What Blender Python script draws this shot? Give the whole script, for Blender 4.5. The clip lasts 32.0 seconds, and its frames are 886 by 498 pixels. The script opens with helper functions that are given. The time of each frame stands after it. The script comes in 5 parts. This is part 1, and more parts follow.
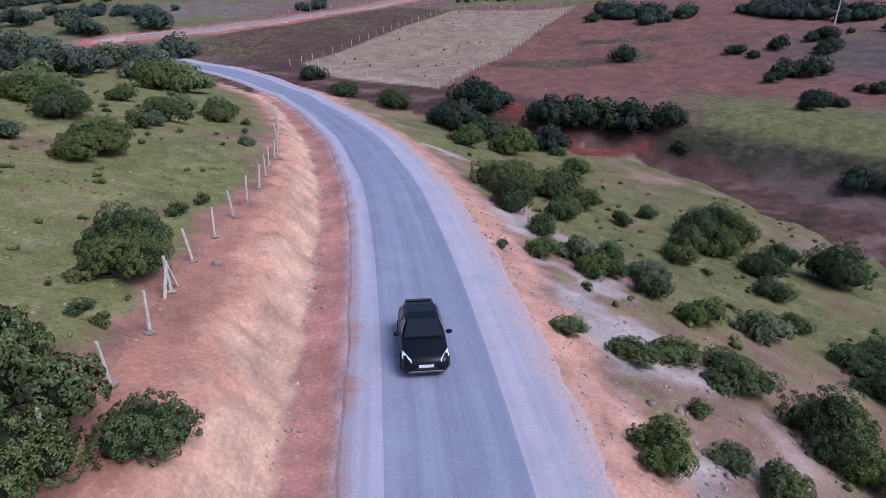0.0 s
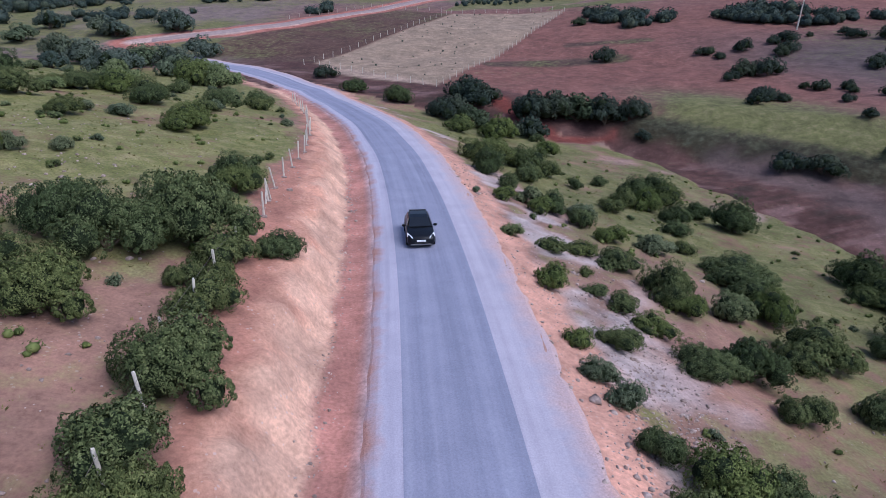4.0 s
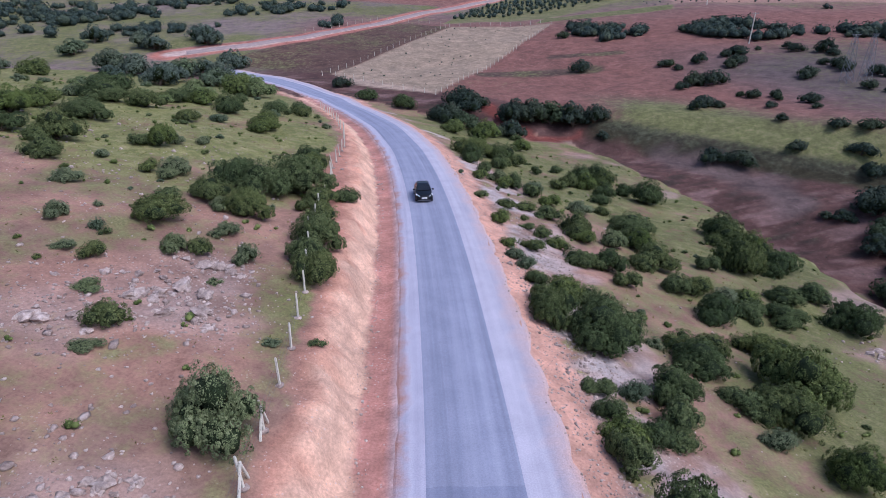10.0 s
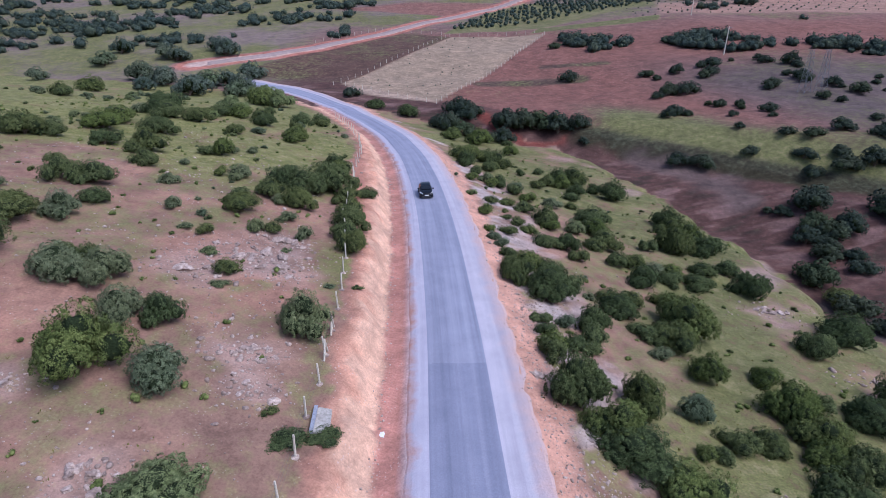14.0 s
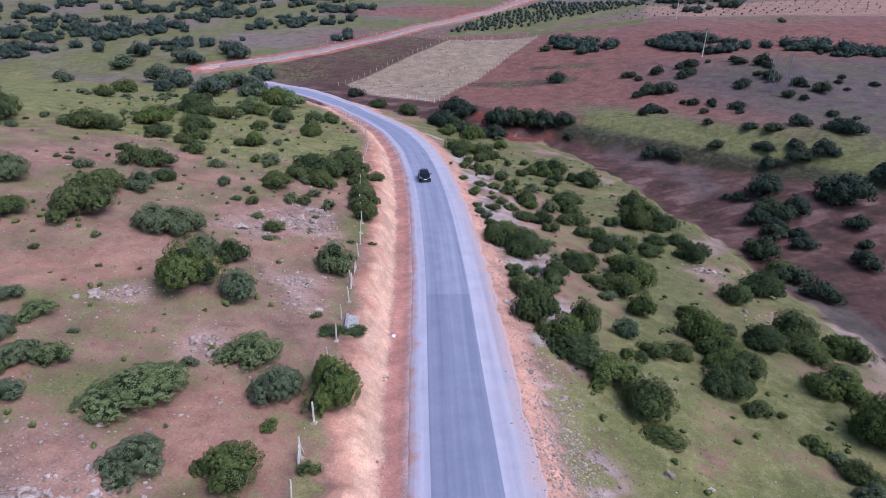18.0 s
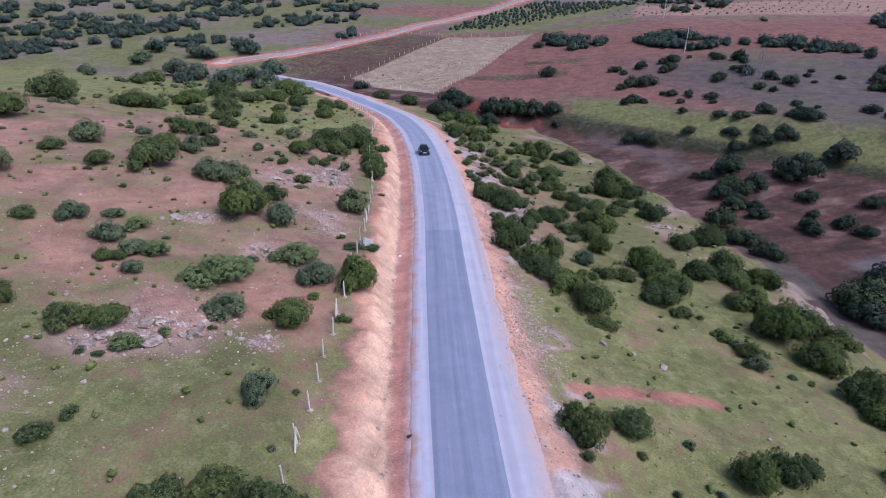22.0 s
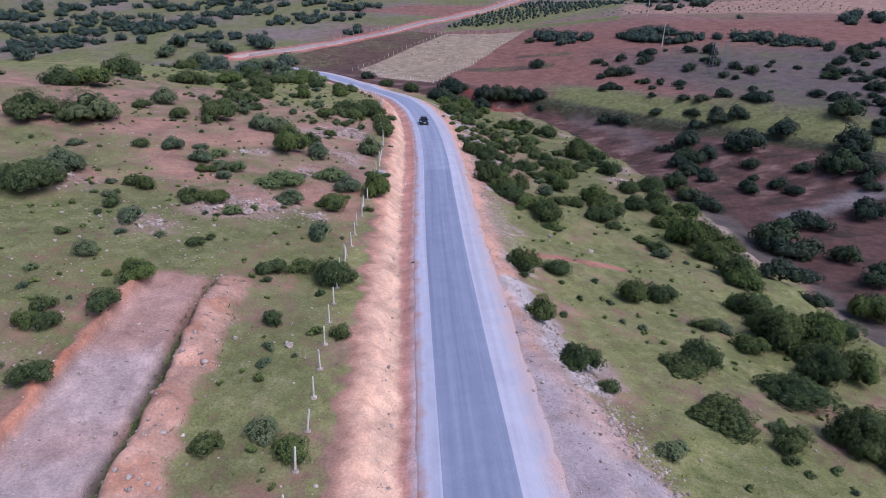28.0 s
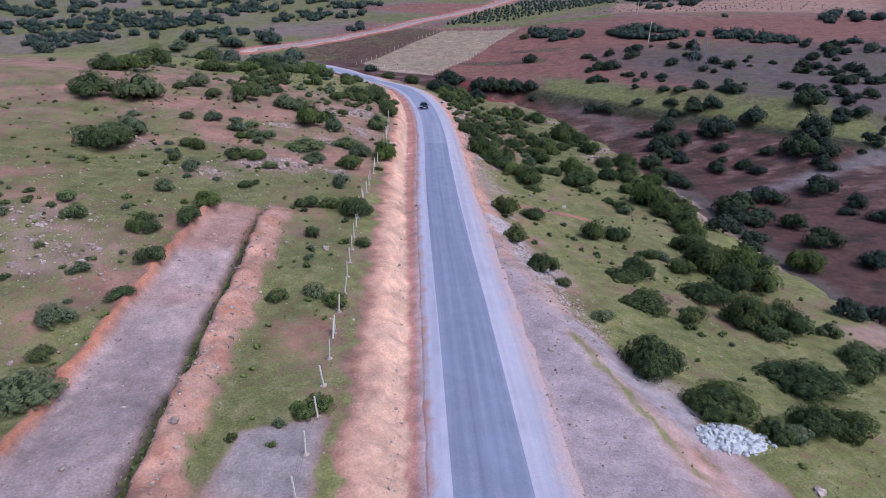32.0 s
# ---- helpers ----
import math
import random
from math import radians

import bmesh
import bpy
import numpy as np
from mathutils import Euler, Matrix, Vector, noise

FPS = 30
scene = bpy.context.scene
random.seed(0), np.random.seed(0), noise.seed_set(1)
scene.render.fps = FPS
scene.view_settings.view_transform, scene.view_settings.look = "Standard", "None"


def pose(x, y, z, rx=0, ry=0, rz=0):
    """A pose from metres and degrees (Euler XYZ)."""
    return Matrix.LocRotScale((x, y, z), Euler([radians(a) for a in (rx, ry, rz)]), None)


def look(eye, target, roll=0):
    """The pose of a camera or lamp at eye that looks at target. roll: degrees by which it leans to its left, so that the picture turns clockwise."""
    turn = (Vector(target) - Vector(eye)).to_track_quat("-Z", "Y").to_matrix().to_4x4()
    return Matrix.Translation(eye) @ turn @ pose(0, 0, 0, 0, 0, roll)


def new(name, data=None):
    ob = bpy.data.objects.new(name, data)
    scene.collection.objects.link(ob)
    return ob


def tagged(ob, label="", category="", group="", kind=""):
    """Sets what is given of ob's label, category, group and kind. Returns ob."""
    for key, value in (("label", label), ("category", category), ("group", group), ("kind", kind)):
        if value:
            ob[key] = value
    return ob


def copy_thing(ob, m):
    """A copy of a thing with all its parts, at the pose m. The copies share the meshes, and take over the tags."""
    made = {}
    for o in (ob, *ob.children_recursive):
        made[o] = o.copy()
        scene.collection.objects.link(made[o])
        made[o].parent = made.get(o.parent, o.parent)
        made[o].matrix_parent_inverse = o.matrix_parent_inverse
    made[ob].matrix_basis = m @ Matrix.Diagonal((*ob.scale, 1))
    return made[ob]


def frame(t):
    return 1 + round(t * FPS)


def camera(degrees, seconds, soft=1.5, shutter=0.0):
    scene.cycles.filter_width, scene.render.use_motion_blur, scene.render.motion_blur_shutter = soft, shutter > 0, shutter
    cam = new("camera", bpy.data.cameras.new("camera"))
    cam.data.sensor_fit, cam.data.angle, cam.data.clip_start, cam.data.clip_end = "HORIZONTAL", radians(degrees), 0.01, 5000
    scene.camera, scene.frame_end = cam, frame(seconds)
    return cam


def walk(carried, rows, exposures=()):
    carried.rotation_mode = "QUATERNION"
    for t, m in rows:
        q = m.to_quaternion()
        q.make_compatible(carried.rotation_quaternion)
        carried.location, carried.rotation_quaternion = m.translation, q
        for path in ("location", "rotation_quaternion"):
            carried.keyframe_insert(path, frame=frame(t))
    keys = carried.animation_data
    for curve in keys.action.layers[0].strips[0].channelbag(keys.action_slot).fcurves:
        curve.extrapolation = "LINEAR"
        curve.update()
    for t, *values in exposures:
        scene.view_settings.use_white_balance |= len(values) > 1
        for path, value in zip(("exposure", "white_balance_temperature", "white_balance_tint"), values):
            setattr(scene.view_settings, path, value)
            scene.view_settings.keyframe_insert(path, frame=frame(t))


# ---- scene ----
EXPOSURES = [(0.0, 0.29, 5300, 16), (6.0, 0.39, 5300, 16), (14.0, 0.53, 5300, 16), (25.0, 0.52, 5300, 15), (32.0, 0.42, 5300, 15)]
cam = camera(72.0, 32.0, soft=0.6)


def eye(x, y, z, down, yaw, roll):
    return pose(x, y, z, 90 - down, 0, yaw) @ pose(0, 0, 0, 0, 0, roll)


walk(cam, [
    (0.0, eye(0.00, -0.00, 12.40, 21.54, 0.00, 0.11)),
    (0.5, eye(0.09, -1.88, 12.45, 21.46, 0.02, 0.14)),
    (1.0, eye(0.20, -3.81, 12.44, 21.43, 0.05, 0.16)),
    (1.5, eye(0.32, -5.78, 12.40, 21.45, 0.07, 0.18)),
    (2.0, eye(0.45, -7.79, 12.38, 21.49, 0.09, 0.20)),
    (2.5, eye(0.56, -9.81, 12.49, 21.53, 0.11, 0.20)),
    (3.0, eye(0.64, -11.84, 12.76, 21.55, 0.11, 0.20)),
    (3.5, eye(0.73, -13.86, 13.17, 21.57, 0.13, 0.20)),
    (5.5, eye(0.89, -22.04, 15.44, 21.49, -0.00, 0.26)),
    (6.0, eye(0.94, -24.07, 15.76, 21.47, 0.03, 0.25)),
    (6.5, eye(0.99, -26.08, 15.94, 21.47, 0.07, 0.23)),
    (7.0, eye(1.06, -28.11, 16.02, 21.50, 0.10, 0.21)),
    (7.5, eye(1.13, -30.17, 16.13, 21.52, 0.12, 0.18)),
    (8.0, eye(1.20, -32.27, 16.38, 21.52, 0.15, 0.16)),
    (8.5, eye(1.29, -34.40, 16.78, 21.53, 0.17, 0.14)),
    (9.0, eye(1.38, -36.51, 17.29, 21.52, 0.18, 0.12)),
    (9.5, eye(1.45, -38.60, 17.84, 21.50, 0.21, 0.10)),
    (10.0, eye(1.52, -40.71, 18.42, 21.48, 0.22, 0.09)),
    (10.5, eye(1.57, -42.81, 19.01, 21.47, 0.24, 0.08)),
    (11.0, eye(1.63, -44.91, 19.60, 21.48, 0.27, 0.06)),
    (11.5, eye(1.69, -47.02, 20.19, 21.48, 0.30, 0.04)),
    (12.0, eye(1.76, -49.16, 20.78, 21.48, 0.34, 0.01)),
    (12.5, eye(1.82, -51.30, 21.38, 21.49, 0.36, -0.01)),
    (13.0, eye(1.89, -53.43, 21.99, 21.51, 0.38, -0.01)),
    (13.5, eye(1.99, -55.56, 22.61, 21.52, 0.40, -0.01)),
    (14.0, eye(2.09, -57.69, 23.21, 21.53, 0.42, -0.03)),
    (14.5, eye(2.17, -59.76, 23.76, 21.53, 0.41, -0.06)),
    (16.5, eye(2.49, -67.12, 25.14, 21.48, 0.34, -0.16)),
    (17.0, eye(2.56, -69.04, 25.21, 21.53, 0.35, -0.16)),
    (17.5, eye(2.62, -70.96, 25.24, 21.55, 0.35, -0.16)),
    (18.0, eye(2.68, -72.91, 25.23, 21.55, 0.36, -0.17)),
    (18.5, eye(2.74, -74.90, 25.19, 21.54, 0.37, -0.18)),
    (19.0, eye(2.81, -76.92, 25.14, 21.54, 0.37, -0.19)),
    (19.5, eye(2.89, -78.97, 25.07, 21.55, 0.38, -0.18)),
    (20.0, eye(2.98, -81.05, 25.00, 21.56, 0.37, -0.17)),
    (20.5, eye(3.07, -83.15, 24.93, 21.56, 0.37, -0.16)),
    (21.0, eye(3.16, -85.20, 24.84, 21.55, 0.37, -0.15)),
    (21.5, eye(3.23, -87.21, 24.74, 21.52, 0.37, -0.12)),
    (22.0, eye(3.29, -89.21, 24.62, 21.51, 0.35, -0.09)),
    (22.5, eye(3.35, -91.27, 24.52, 21.52, 0.34, -0.07)),
    (23.0, eye(3.45, -93.39, 24.45, 21.52, 0.35, -0.07)),
    (23.5, eye(3.56, -95.55, 24.39, 21.52, 0.37, -0.07)),
    (24.0, eye(3.67, -97.72, 24.33, 21.52, 0.38, -0.07)),
    (24.5, eye(3.77, -99.89, 24.27, 21.51, 0.38, -0.07)),
    (25.0, eye(3.89, -102.05, 24.20, 21.49, 0.39, -0.07)),
    (25.5, eye(4.00, -104.15, 24.12, 21.46, 0.40, -0.07)),
    (27.5, eye(4.38, -112.40, 23.58, 21.41, 0.47, -0.14)),
    (28.0, eye(4.45, -114.51, 23.44, 21.42, 0.48, -0.14)),
    (28.5, eye(4.51, -116.58, 23.32, 21.44, 0.49, -0.14)),
    (29.0, eye(4.57, -118.64, 23.23, 21.45, 0.49, -0.13)),
    (29.5, eye(4.61, -120.68, 23.16, 21.46, 0.46, -0.12)),
    (30.0, eye(4.63, -122.73, 23.11, 21.45, 0.44, -0.10)),
    (30.5, eye(4.65, -124.79, 23.06, 21.45, 0.41, -0.08)),
    (31.0, eye(4.69, -126.86, 22.98, 21.46, 0.39, -0.04)),
    (31.5, eye(4.72, -128.91, 22.90, 21.48, 0.36, 0.01)),
    (32.0, eye(4.75, -131.00, 22.82, 21.50, 0.32, 0.07)),
], EXPOSURES)

# ---- overcast evening light ----
world = bpy.data.worlds.new("world")
scene.world = world
world.use_nodes = True
wn = world.node_tree.nodes
sky = wn.new("ShaderNodeTexSky")
sky.sky_type, sky.sun_disc = "NISHITA", False
sky.sun_elevation, sky.sun_rotation = radians(54), radians(124)
sky.air_density, sky.dust_density, sky.ozone_density = 1.0, 3.0, 1.5
wn["Background"].inputs["Strength"].default_value = 0.115
world.node_tree.links.new(sky.outputs["Color"], wn["Background"].inputs["Color"])
sun_data = bpy.data.lights.new("sun", "SUN")
sun_data.energy, sun_data.angle, sun_data.color = 1.75, radians(32), (1.0, 0.94, 0.88)
sun = new("sun", sun_data)
sun.matrix_world = look((0, 0, 60), (-24, 16, 20))

# ---- materials ----
def node_material(name, rough=0.9, metal=0.0):
    m = bpy.data.materials.new(name)
    m.use_nodes = True
    b = m.node_tree.nodes["Principled BSDF"]
    b.inputs["Roughness"].default_value, b.inputs["Metallic"].default_value = rough, metal
    b.inputs["Specular IOR Level"].default_value = 0.12 if rough > 0.6 else 0.5
    return m, m.node_tree.nodes, m.node_tree.links, b


def noise_node(n, l, scale, detail=4.0, rough=0.55, vec=None):
    t = n.new("ShaderNodeTexNoise")
    t.inputs["Scale"].default_value, t.inputs["Detail"].default_value, t.inputs["Roughness"].default_value = scale, detail, rough
    if vec is not None:
        l.new(vec, t.inputs["Vector"])
    return t.outputs["Fac"]


def ramp(n, l, fac, stops):
    r = n.new("ShaderNodeValToRGB")
    e = r.color_ramp.elements
    for k, (p, c) in enumerate(stops):
        el = e[k] if k < 2 else e.new(p)
        el.position = p
        el.color = (*c, 1) if len(c) == 3 else c
    l.new(fac, r.inputs["Fac"])
    return r.outputs["Color"]


def mixed(n, l, fac, a, b, mode="MIX"):
    m = n.new("ShaderNodeMix")
    m.data_type, m.blend_type = "RGBA", mode
    for key, v in ((0, fac), (6, a), (7, b)):
        if isinstance(v, (int, float)):
            m.inputs[key].default_value = v
        elif isinstance(v, tuple):
            m.inputs[key].default_value = (*v, 1)
        else:
            l.new(v, m.inputs[key])
    return m.outputs[2]


def bumped(n, l, b, height, strength=0.4, distance=0.05):
    k = n.new("ShaderNodeBump")
    k.inputs["Strength"].default_value, k.inputs["Distance"].default_value = strength, distance
    l.new(height, k.inputs["Height"])
    l.new(k.outputs["Normal"], b.inputs["Normal"])


def math_node(n, l, op, a, b=0.0, clamp=False):
    m = n.new("ShaderNodeMath")
    m.operation, m.use_clamp = op, clamp
    for k, v in enumerate((a, b)):
        if isinstance(v, (int, float)):
            m.inputs[k].default_value = v
        else:
            l.new(v, m.inputs[k])
    return m.outputs[0]


def position(n):
    return n.new("ShaderNodeNewGeometry").outputs["Position"]


def earth_material():
    """Bare soil tone from the zone it lies in, with grass where the zone is green, both broken up at three sizes."""
    m, n, l, b = node_material("hillside_earth", 0.95)
    pos = position(n)
    soil = n.new("ShaderNodeAttribute")
    soil.attribute_name = "soil"
    green = n.new("ShaderNodeAttribute")
    green.attribute_name = "green"
    big, mid, small = noise_node(n, l, 0.10, 4, 0.6, pos), noise_node(n, l, 0.8, 6, 0.68, pos), noise_node(n, l, 6.5, 6, 0.72, pos)
    tone = ramp(n, l, mid, [(0.28, (0.74, 0.72, 0.71)), (0.5, (1.0, 1.0, 1.0)), (0.72, (1.24, 1.21, 1.18))])
    bare = mixed(n, l, 1.0, soil.outputs["Color"], tone, "MULTIPLY")
    fine = ramp(n, l, small, [(0.32, (0.50, 0.49, 0.48)), (0.52, (1, 1, 1)), (0.70, (1.45, 1.43, 1.40))])
    bare = mixed(n, l, 0.5, bare, fine, "MULTIPLY")
    broad = ramp(n, l, noise_node(n, l, 0.24, 7, 0.68, pos), [(0.3, (0.60, 0.60, 0.62)), (0.5, (1, 1, 1)), (0.7, (1.45, 1.40, 1.38))])
    bare = mixed(n, l, 0.8, bare, broad, "MULTIPLY")
    pebble = n.new("ShaderNodeTexVoronoi")
    pebble.inputs["Scale"].default_value = 4.2
    l.new(pos, pebble.inputs["Vector"])
    few = math_node(n, l, "MULTIPLY", math_node(n, l, "LESS_THAN", pebble.outputs["Distance"], 0.22), math_node(n, l, "GREATER_THAN", math_node(n, l, "ADD", mid, math_node(n, l, "MULTIPLY", small, 0.3)), 0.70))
    heath = n.new("ShaderNodeAttribute")
    heath.attribute_name = "heath"
    few = math_node(n, l, "MULTIPLY", few, math_node(n, l, "SUBTRACT", 1.0, heath.outputs["Fac"], True))
    bare = mixed(n, l, math_node(n, l, "MULTIPLY", few, 0.55), bare, (0.50, 0.40, 0.36))
    grass = ramp(n, l, mid, [(0.25, (0.084, 0.098, 0.028)), (0.5, (0.172, 0.168, 0.062)), (0.75, (0.280, 0.234, 0.122))])
    grass = mixed(n, l, heath.outputs["Fac"], grass, ramp(n, l, mid, [(0.25, (0.026, 0.032, 0.018)), (0.7, (0.072, 0.070, 0.045))]))
    grass = mixed(n, l, 0.8, grass, fine, "MULTIPLY")
    grass = mixed(n, l, 0.5, grass, broad, "MULTIPLY")
    k = math_node(n, l, "ADD", math_node(n, l, "MULTIPLY", big, 0.9), math_node(n, l, "MULTIPLY", mid, 1.2))
    k = math_node(n, l, "ADD", k, math_node(n, l, "MULTIPLY", small, 0.35))
    k = math_node(n, l, "SUBTRACT", k, 1.67)
    k = math_node(n, l, "ADD", math_node(n, l, "MULTIPLY", green.outputs["Fac"], 1.0), k)
    k = math_node(n, l, "MULTIPLY", math_node(n, l, "ADD", k, 0.076), 2.8, True)
    l.new(mixed(n, l, k, bare, grass), b.inputs["Base Color"])
    bumped(n, l, b, math_node(n, l, "ADD", small, math_node(n, l, "MULTIPLY", few, 0.3)), 0.45, 0.05)
    return m


def lane_material(name, stops, rough, patch=0.4, rim=None, seam=None):
    """A worn running surface: streaks along it, blotches and grit."""
    m, n, l, b = node_material(name, rough)
    uv = n.new("ShaderNodeUVMap").outputs["UV"]
    stretch = n.new("ShaderNodeMapping")
    stretch.inputs["Scale"].default_value = (1.3, 0.02, 1)
    l.new(uv, stretch.inputs["Vector"])
    pos = position(n)
    long = noise_node(n, l, 1.0, 3, 0.6, stretch.outputs["Vector"])
    blot, grit = noise_node(n, l, 0.45, 5, 0.65, pos), noise_node(n, l, 14.0, 3, 0.7, pos)
    base = ramp(n, l, long, stops)
    base = mixed(n, l, patch, base, ramp(n, l, blot, [(0.3, (0.75, 0.75, 0.76)), (0.7, (1.2, 1.18, 1.16))]), "MULTIPLY")
    base = mixed(n, l, 0.5, base, ramp(n, l, grit, [(0.3, (0.75, 0.75, 0.75)), (0.7, (1.22, 1.2, 1.2))]), "MULTIPLY")
    if rim:
        # soil trodden in from the outer edge
        parts = n.new("ShaderNodeSeparateXYZ")
        l.new(uv, parts.inputs[0])
        out = math_node(n, l, "SUBTRACT", math_node(n, l, "ABSOLUTE", parts.outputs[0]), rim[0])
        out = math_node(n, l, "ADD", out, math_node(n, l, "MULTIPLY", math_node(n, l, "SUBTRACT", blot, 0.5), 2.4))
        base = mixed(n, l, math_node(n, l, "DIVIDE", out, rim[1], True), base, mixed(n, l, 1.0, ramp(n, l, grit, [(0.3, (0.7, 0.7, 0.7)), (0.7, (1.2, 1.2, 1.2))]), rim[2], "MULTIPLY"))
    if seam is not None:
        parts = n.new("ShaderNodeSeparateXYZ")
        l.new(uv, parts.inputs[0])
        wavy = math_node(n, l, "ADD", parts.outputs[1], math_node(n, l, "MULTIPLY", blot, 0.8))
        base = mixed(n, l, math_node(n, l, "LESS_THAN", wavy, seam), base, mixed(n, l, 1.0, base, (0.86, 0.87, 0.90), "MULTIPLY"))
    l.new(base, b.inputs["Base Color"])
    bumped(n, l, b, grit, 0.35, 0.02)
    return m


EARTH = earth_material()
ASPHALT = lane_material("worn_asphalt", [(0.3, (0.20, 0.206, 0.268)), (0.5, (0.25, 0.255, 0.328)), (0.72, (0.305, 0.308, 0.382))], 0.75, 0.4, None, -20.5)
GRAVEL = lane_material("pale_gravel", [(0.3, (0.33, 0.315, 0.375)), (0.5, (0.395, 0.375, 0.445)), (0.72, (0.46, 0.43, 0.495))], 0.95, 0.4, (2.75, 0.8, (0.38, 0.215, 0.18)))
SHOULDER = lane_material("shoulder_gravel", [(0.3, (0.345, 0.32, 0.37)), (0.5, (0.41, 0.38, 0.435)), (0.72, (0.47, 0.435, 0.49))], 0.95, 0.4, (3.2, 1.6, (0.50, 0.33, 0.285)))


def leaf_material(name, dark, mid, light):
    m, n, l, b = node_material(name, 0.8)
    info = n.new("ShaderNodeObjectInfo").outputs["Random"]
    isle = n.new("ShaderNodeNewGeometry").outputs["Random Per Island"]
    pos = position(n)
    blot = noise_node(n, l, 2.0, 3, 0.6, pos)
    k = math_node(n, l, "ADD", math_node(n, l, "MULTIPLY", isle, 0.38), math_node(n, l, "MULTIPLY", blot, 0.62))
    tone = ramp(n, l, k, [(0.15, dark), (0.5, mid), (0.88, light)])
    each = ramp(n, l, info, [(0.0, (0.72, 0.78, 0.80)), (0.35, (1.0, 1.0, 1.0)), (0.7, (1.12, 1.05, 0.92)), (1.0, (1.18, 1.22, 0.85))])
    l.new(mixed(n, l, 1.0, tone, each, "MULTIPLY"), b.inputs["Base Color"])
    b.inputs["Specular IOR Level"].default_value = 0.05
    return m


def plain_material(name, tone, rough=0.8, metal=0.0, vary=0.25, scale=6.0, bump=0.2):
    m, n, l, b = node_material(name, rough, metal)
    pos = position(n)
    f = noise_node(n, l, scale, 5, 0.65, pos)
    lo, hi = tuple(c * (1 - vary) for c in tone), tuple(min(1.0, c * (1 + vary)) for c in tone)
    l.new(ramp(n, l, f, [(0.3, lo), (0.7, hi)]), b.inputs["Base Color"])
    if bump:
        bumped(n, l, b, f, bump, 0.03)
    return m


def stone_material():
    m, n, l, b = node_material("limestone", 0.9)
    info = n.new("ShaderNodeObjectInfo").outputs["Random"]
    isle = n.new("ShaderNodeNewGeometry").outputs["Random Per Island"]
    pos = position(n)
    f, g = noise_node(n, l, 3.0, 6, 0.7, pos), noise_node(n, l, 16.0, 3, 0.6, pos)
    tone = ramp(n, l, f, [(0.28, (0.15, 0.112, 0.095)), (0.5, (0.34, 0.268, 0.235)), (0.72, (0.56, 0.475, 0.425))])
    k = math_node(n, l, "FRACT", math_node(n, l, "ADD", info, isle))
    tone = mixed(n, l, 1.0, tone, ramp(n, l, k, [(0.0, (0.75, 0.70, 0.68)), (0.5, (1, 0.97, 0.95)), (1.0, (1.25, 1.22, 1.2))]), "MULTIPLY")
    l.new(tone, b.inputs["Base Color"])
    bumped(n, l, b, math_node(n, l, "ADD", f, g), 0.6, 0.06)
    return m


LEAF = leaf_material("oak_leaves", (0.020, 0.030, 0.012), (0.082, 0.104, 0.040), (0.215, 0.240, 0.105))
# Darker copy of the oak leaves, with shade put into the colour.
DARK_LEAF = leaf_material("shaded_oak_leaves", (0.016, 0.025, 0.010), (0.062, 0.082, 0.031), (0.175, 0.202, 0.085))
# Distance haze is put into these leaves: paler and bluer than the oak's.
HAZY_LEAF = leaf_material("hazy_scrub_leaves", (0.034, 0.047, 0.036), (0.085, 0.108, 0.082), (0.165, 0.195, 0.145))
PALE_LEAF = leaf_material("grey_leaves", (0.032, 0.046, 0.024), (0.120, 0.145, 0.080), (0.265, 0.292, 0.185))
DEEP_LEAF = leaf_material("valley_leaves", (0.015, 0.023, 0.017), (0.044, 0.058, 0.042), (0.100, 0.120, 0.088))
# Near-black tone paints the shade deep in a crown, seen between its leaves.
SHADE_LEAF = plain_material("shaded_inner_leaves", (0.020, 0.029, 0.012), 0.9, 0, 0.85, 13.0, 1.0)
BARK = plain_material("bark", (0.10, 0.075, 0.055), 0.9)
STONE = stone_material()
WIRE = plain_material("fence_wire", (0.16, 0.13, 0.11), 0.6, 0.6, 0.2)
ROUGH_CONCRETE = plain_material("rough_concrete", (0.36, 0.33, 0.30), 0.9, 0, 0.3, 5.0, 0.6)
POST_PAINT = plain_material("weathered_concrete", (0.55, 0.50, 0.42), 0.85, 0, 0.18, 8.0)
CHALK = plain_material("white_rubble", (0.46, 0.46, 0.46), 0.9, 0, 0.25, 4.0, 0.5)
TUFT = leaf_material("dry_grass", (0.060, 0.066, 0.020), (0.125, 0.120, 0.040), (0.23, 0.195, 0.085))


def far_leaf_material():
    """Crowns far off: leaf sprays read as mottling and rough relief. Haze is painted in as bluish, lifted tones."""
    m, n, l, b = node_material("hazed_distant_leaves", 0.8)
    isle = n.new("ShaderNodeNewGeometry").outputs["Random Per Island"]
    pos = position(n)
    f, g = noise_node(n, l, 1.6, 5, 0.75, pos), noise_node(n, l, 5.0, 3, 0.7, pos)
    k = math_node(n, l, "ADD", math_node(n, l, "MULTIPLY", f, 0.6), math_node(n, l, "MULTIPLY", g, 0.4))
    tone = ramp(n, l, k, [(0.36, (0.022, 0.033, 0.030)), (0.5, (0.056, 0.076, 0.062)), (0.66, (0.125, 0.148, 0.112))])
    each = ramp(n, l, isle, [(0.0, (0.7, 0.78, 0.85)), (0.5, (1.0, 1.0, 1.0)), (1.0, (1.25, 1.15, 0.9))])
    l.new(mixed(n, l, 1.0, tone, each, "MULTIPLY"), b.inputs["Base Color"])
    bumped(n, l, b, k, 1.0, 0.8)
    b.inputs["Specular IOR Level"].default_value = 0.05
    return m


FAR_LEAF = far_leaf_material()
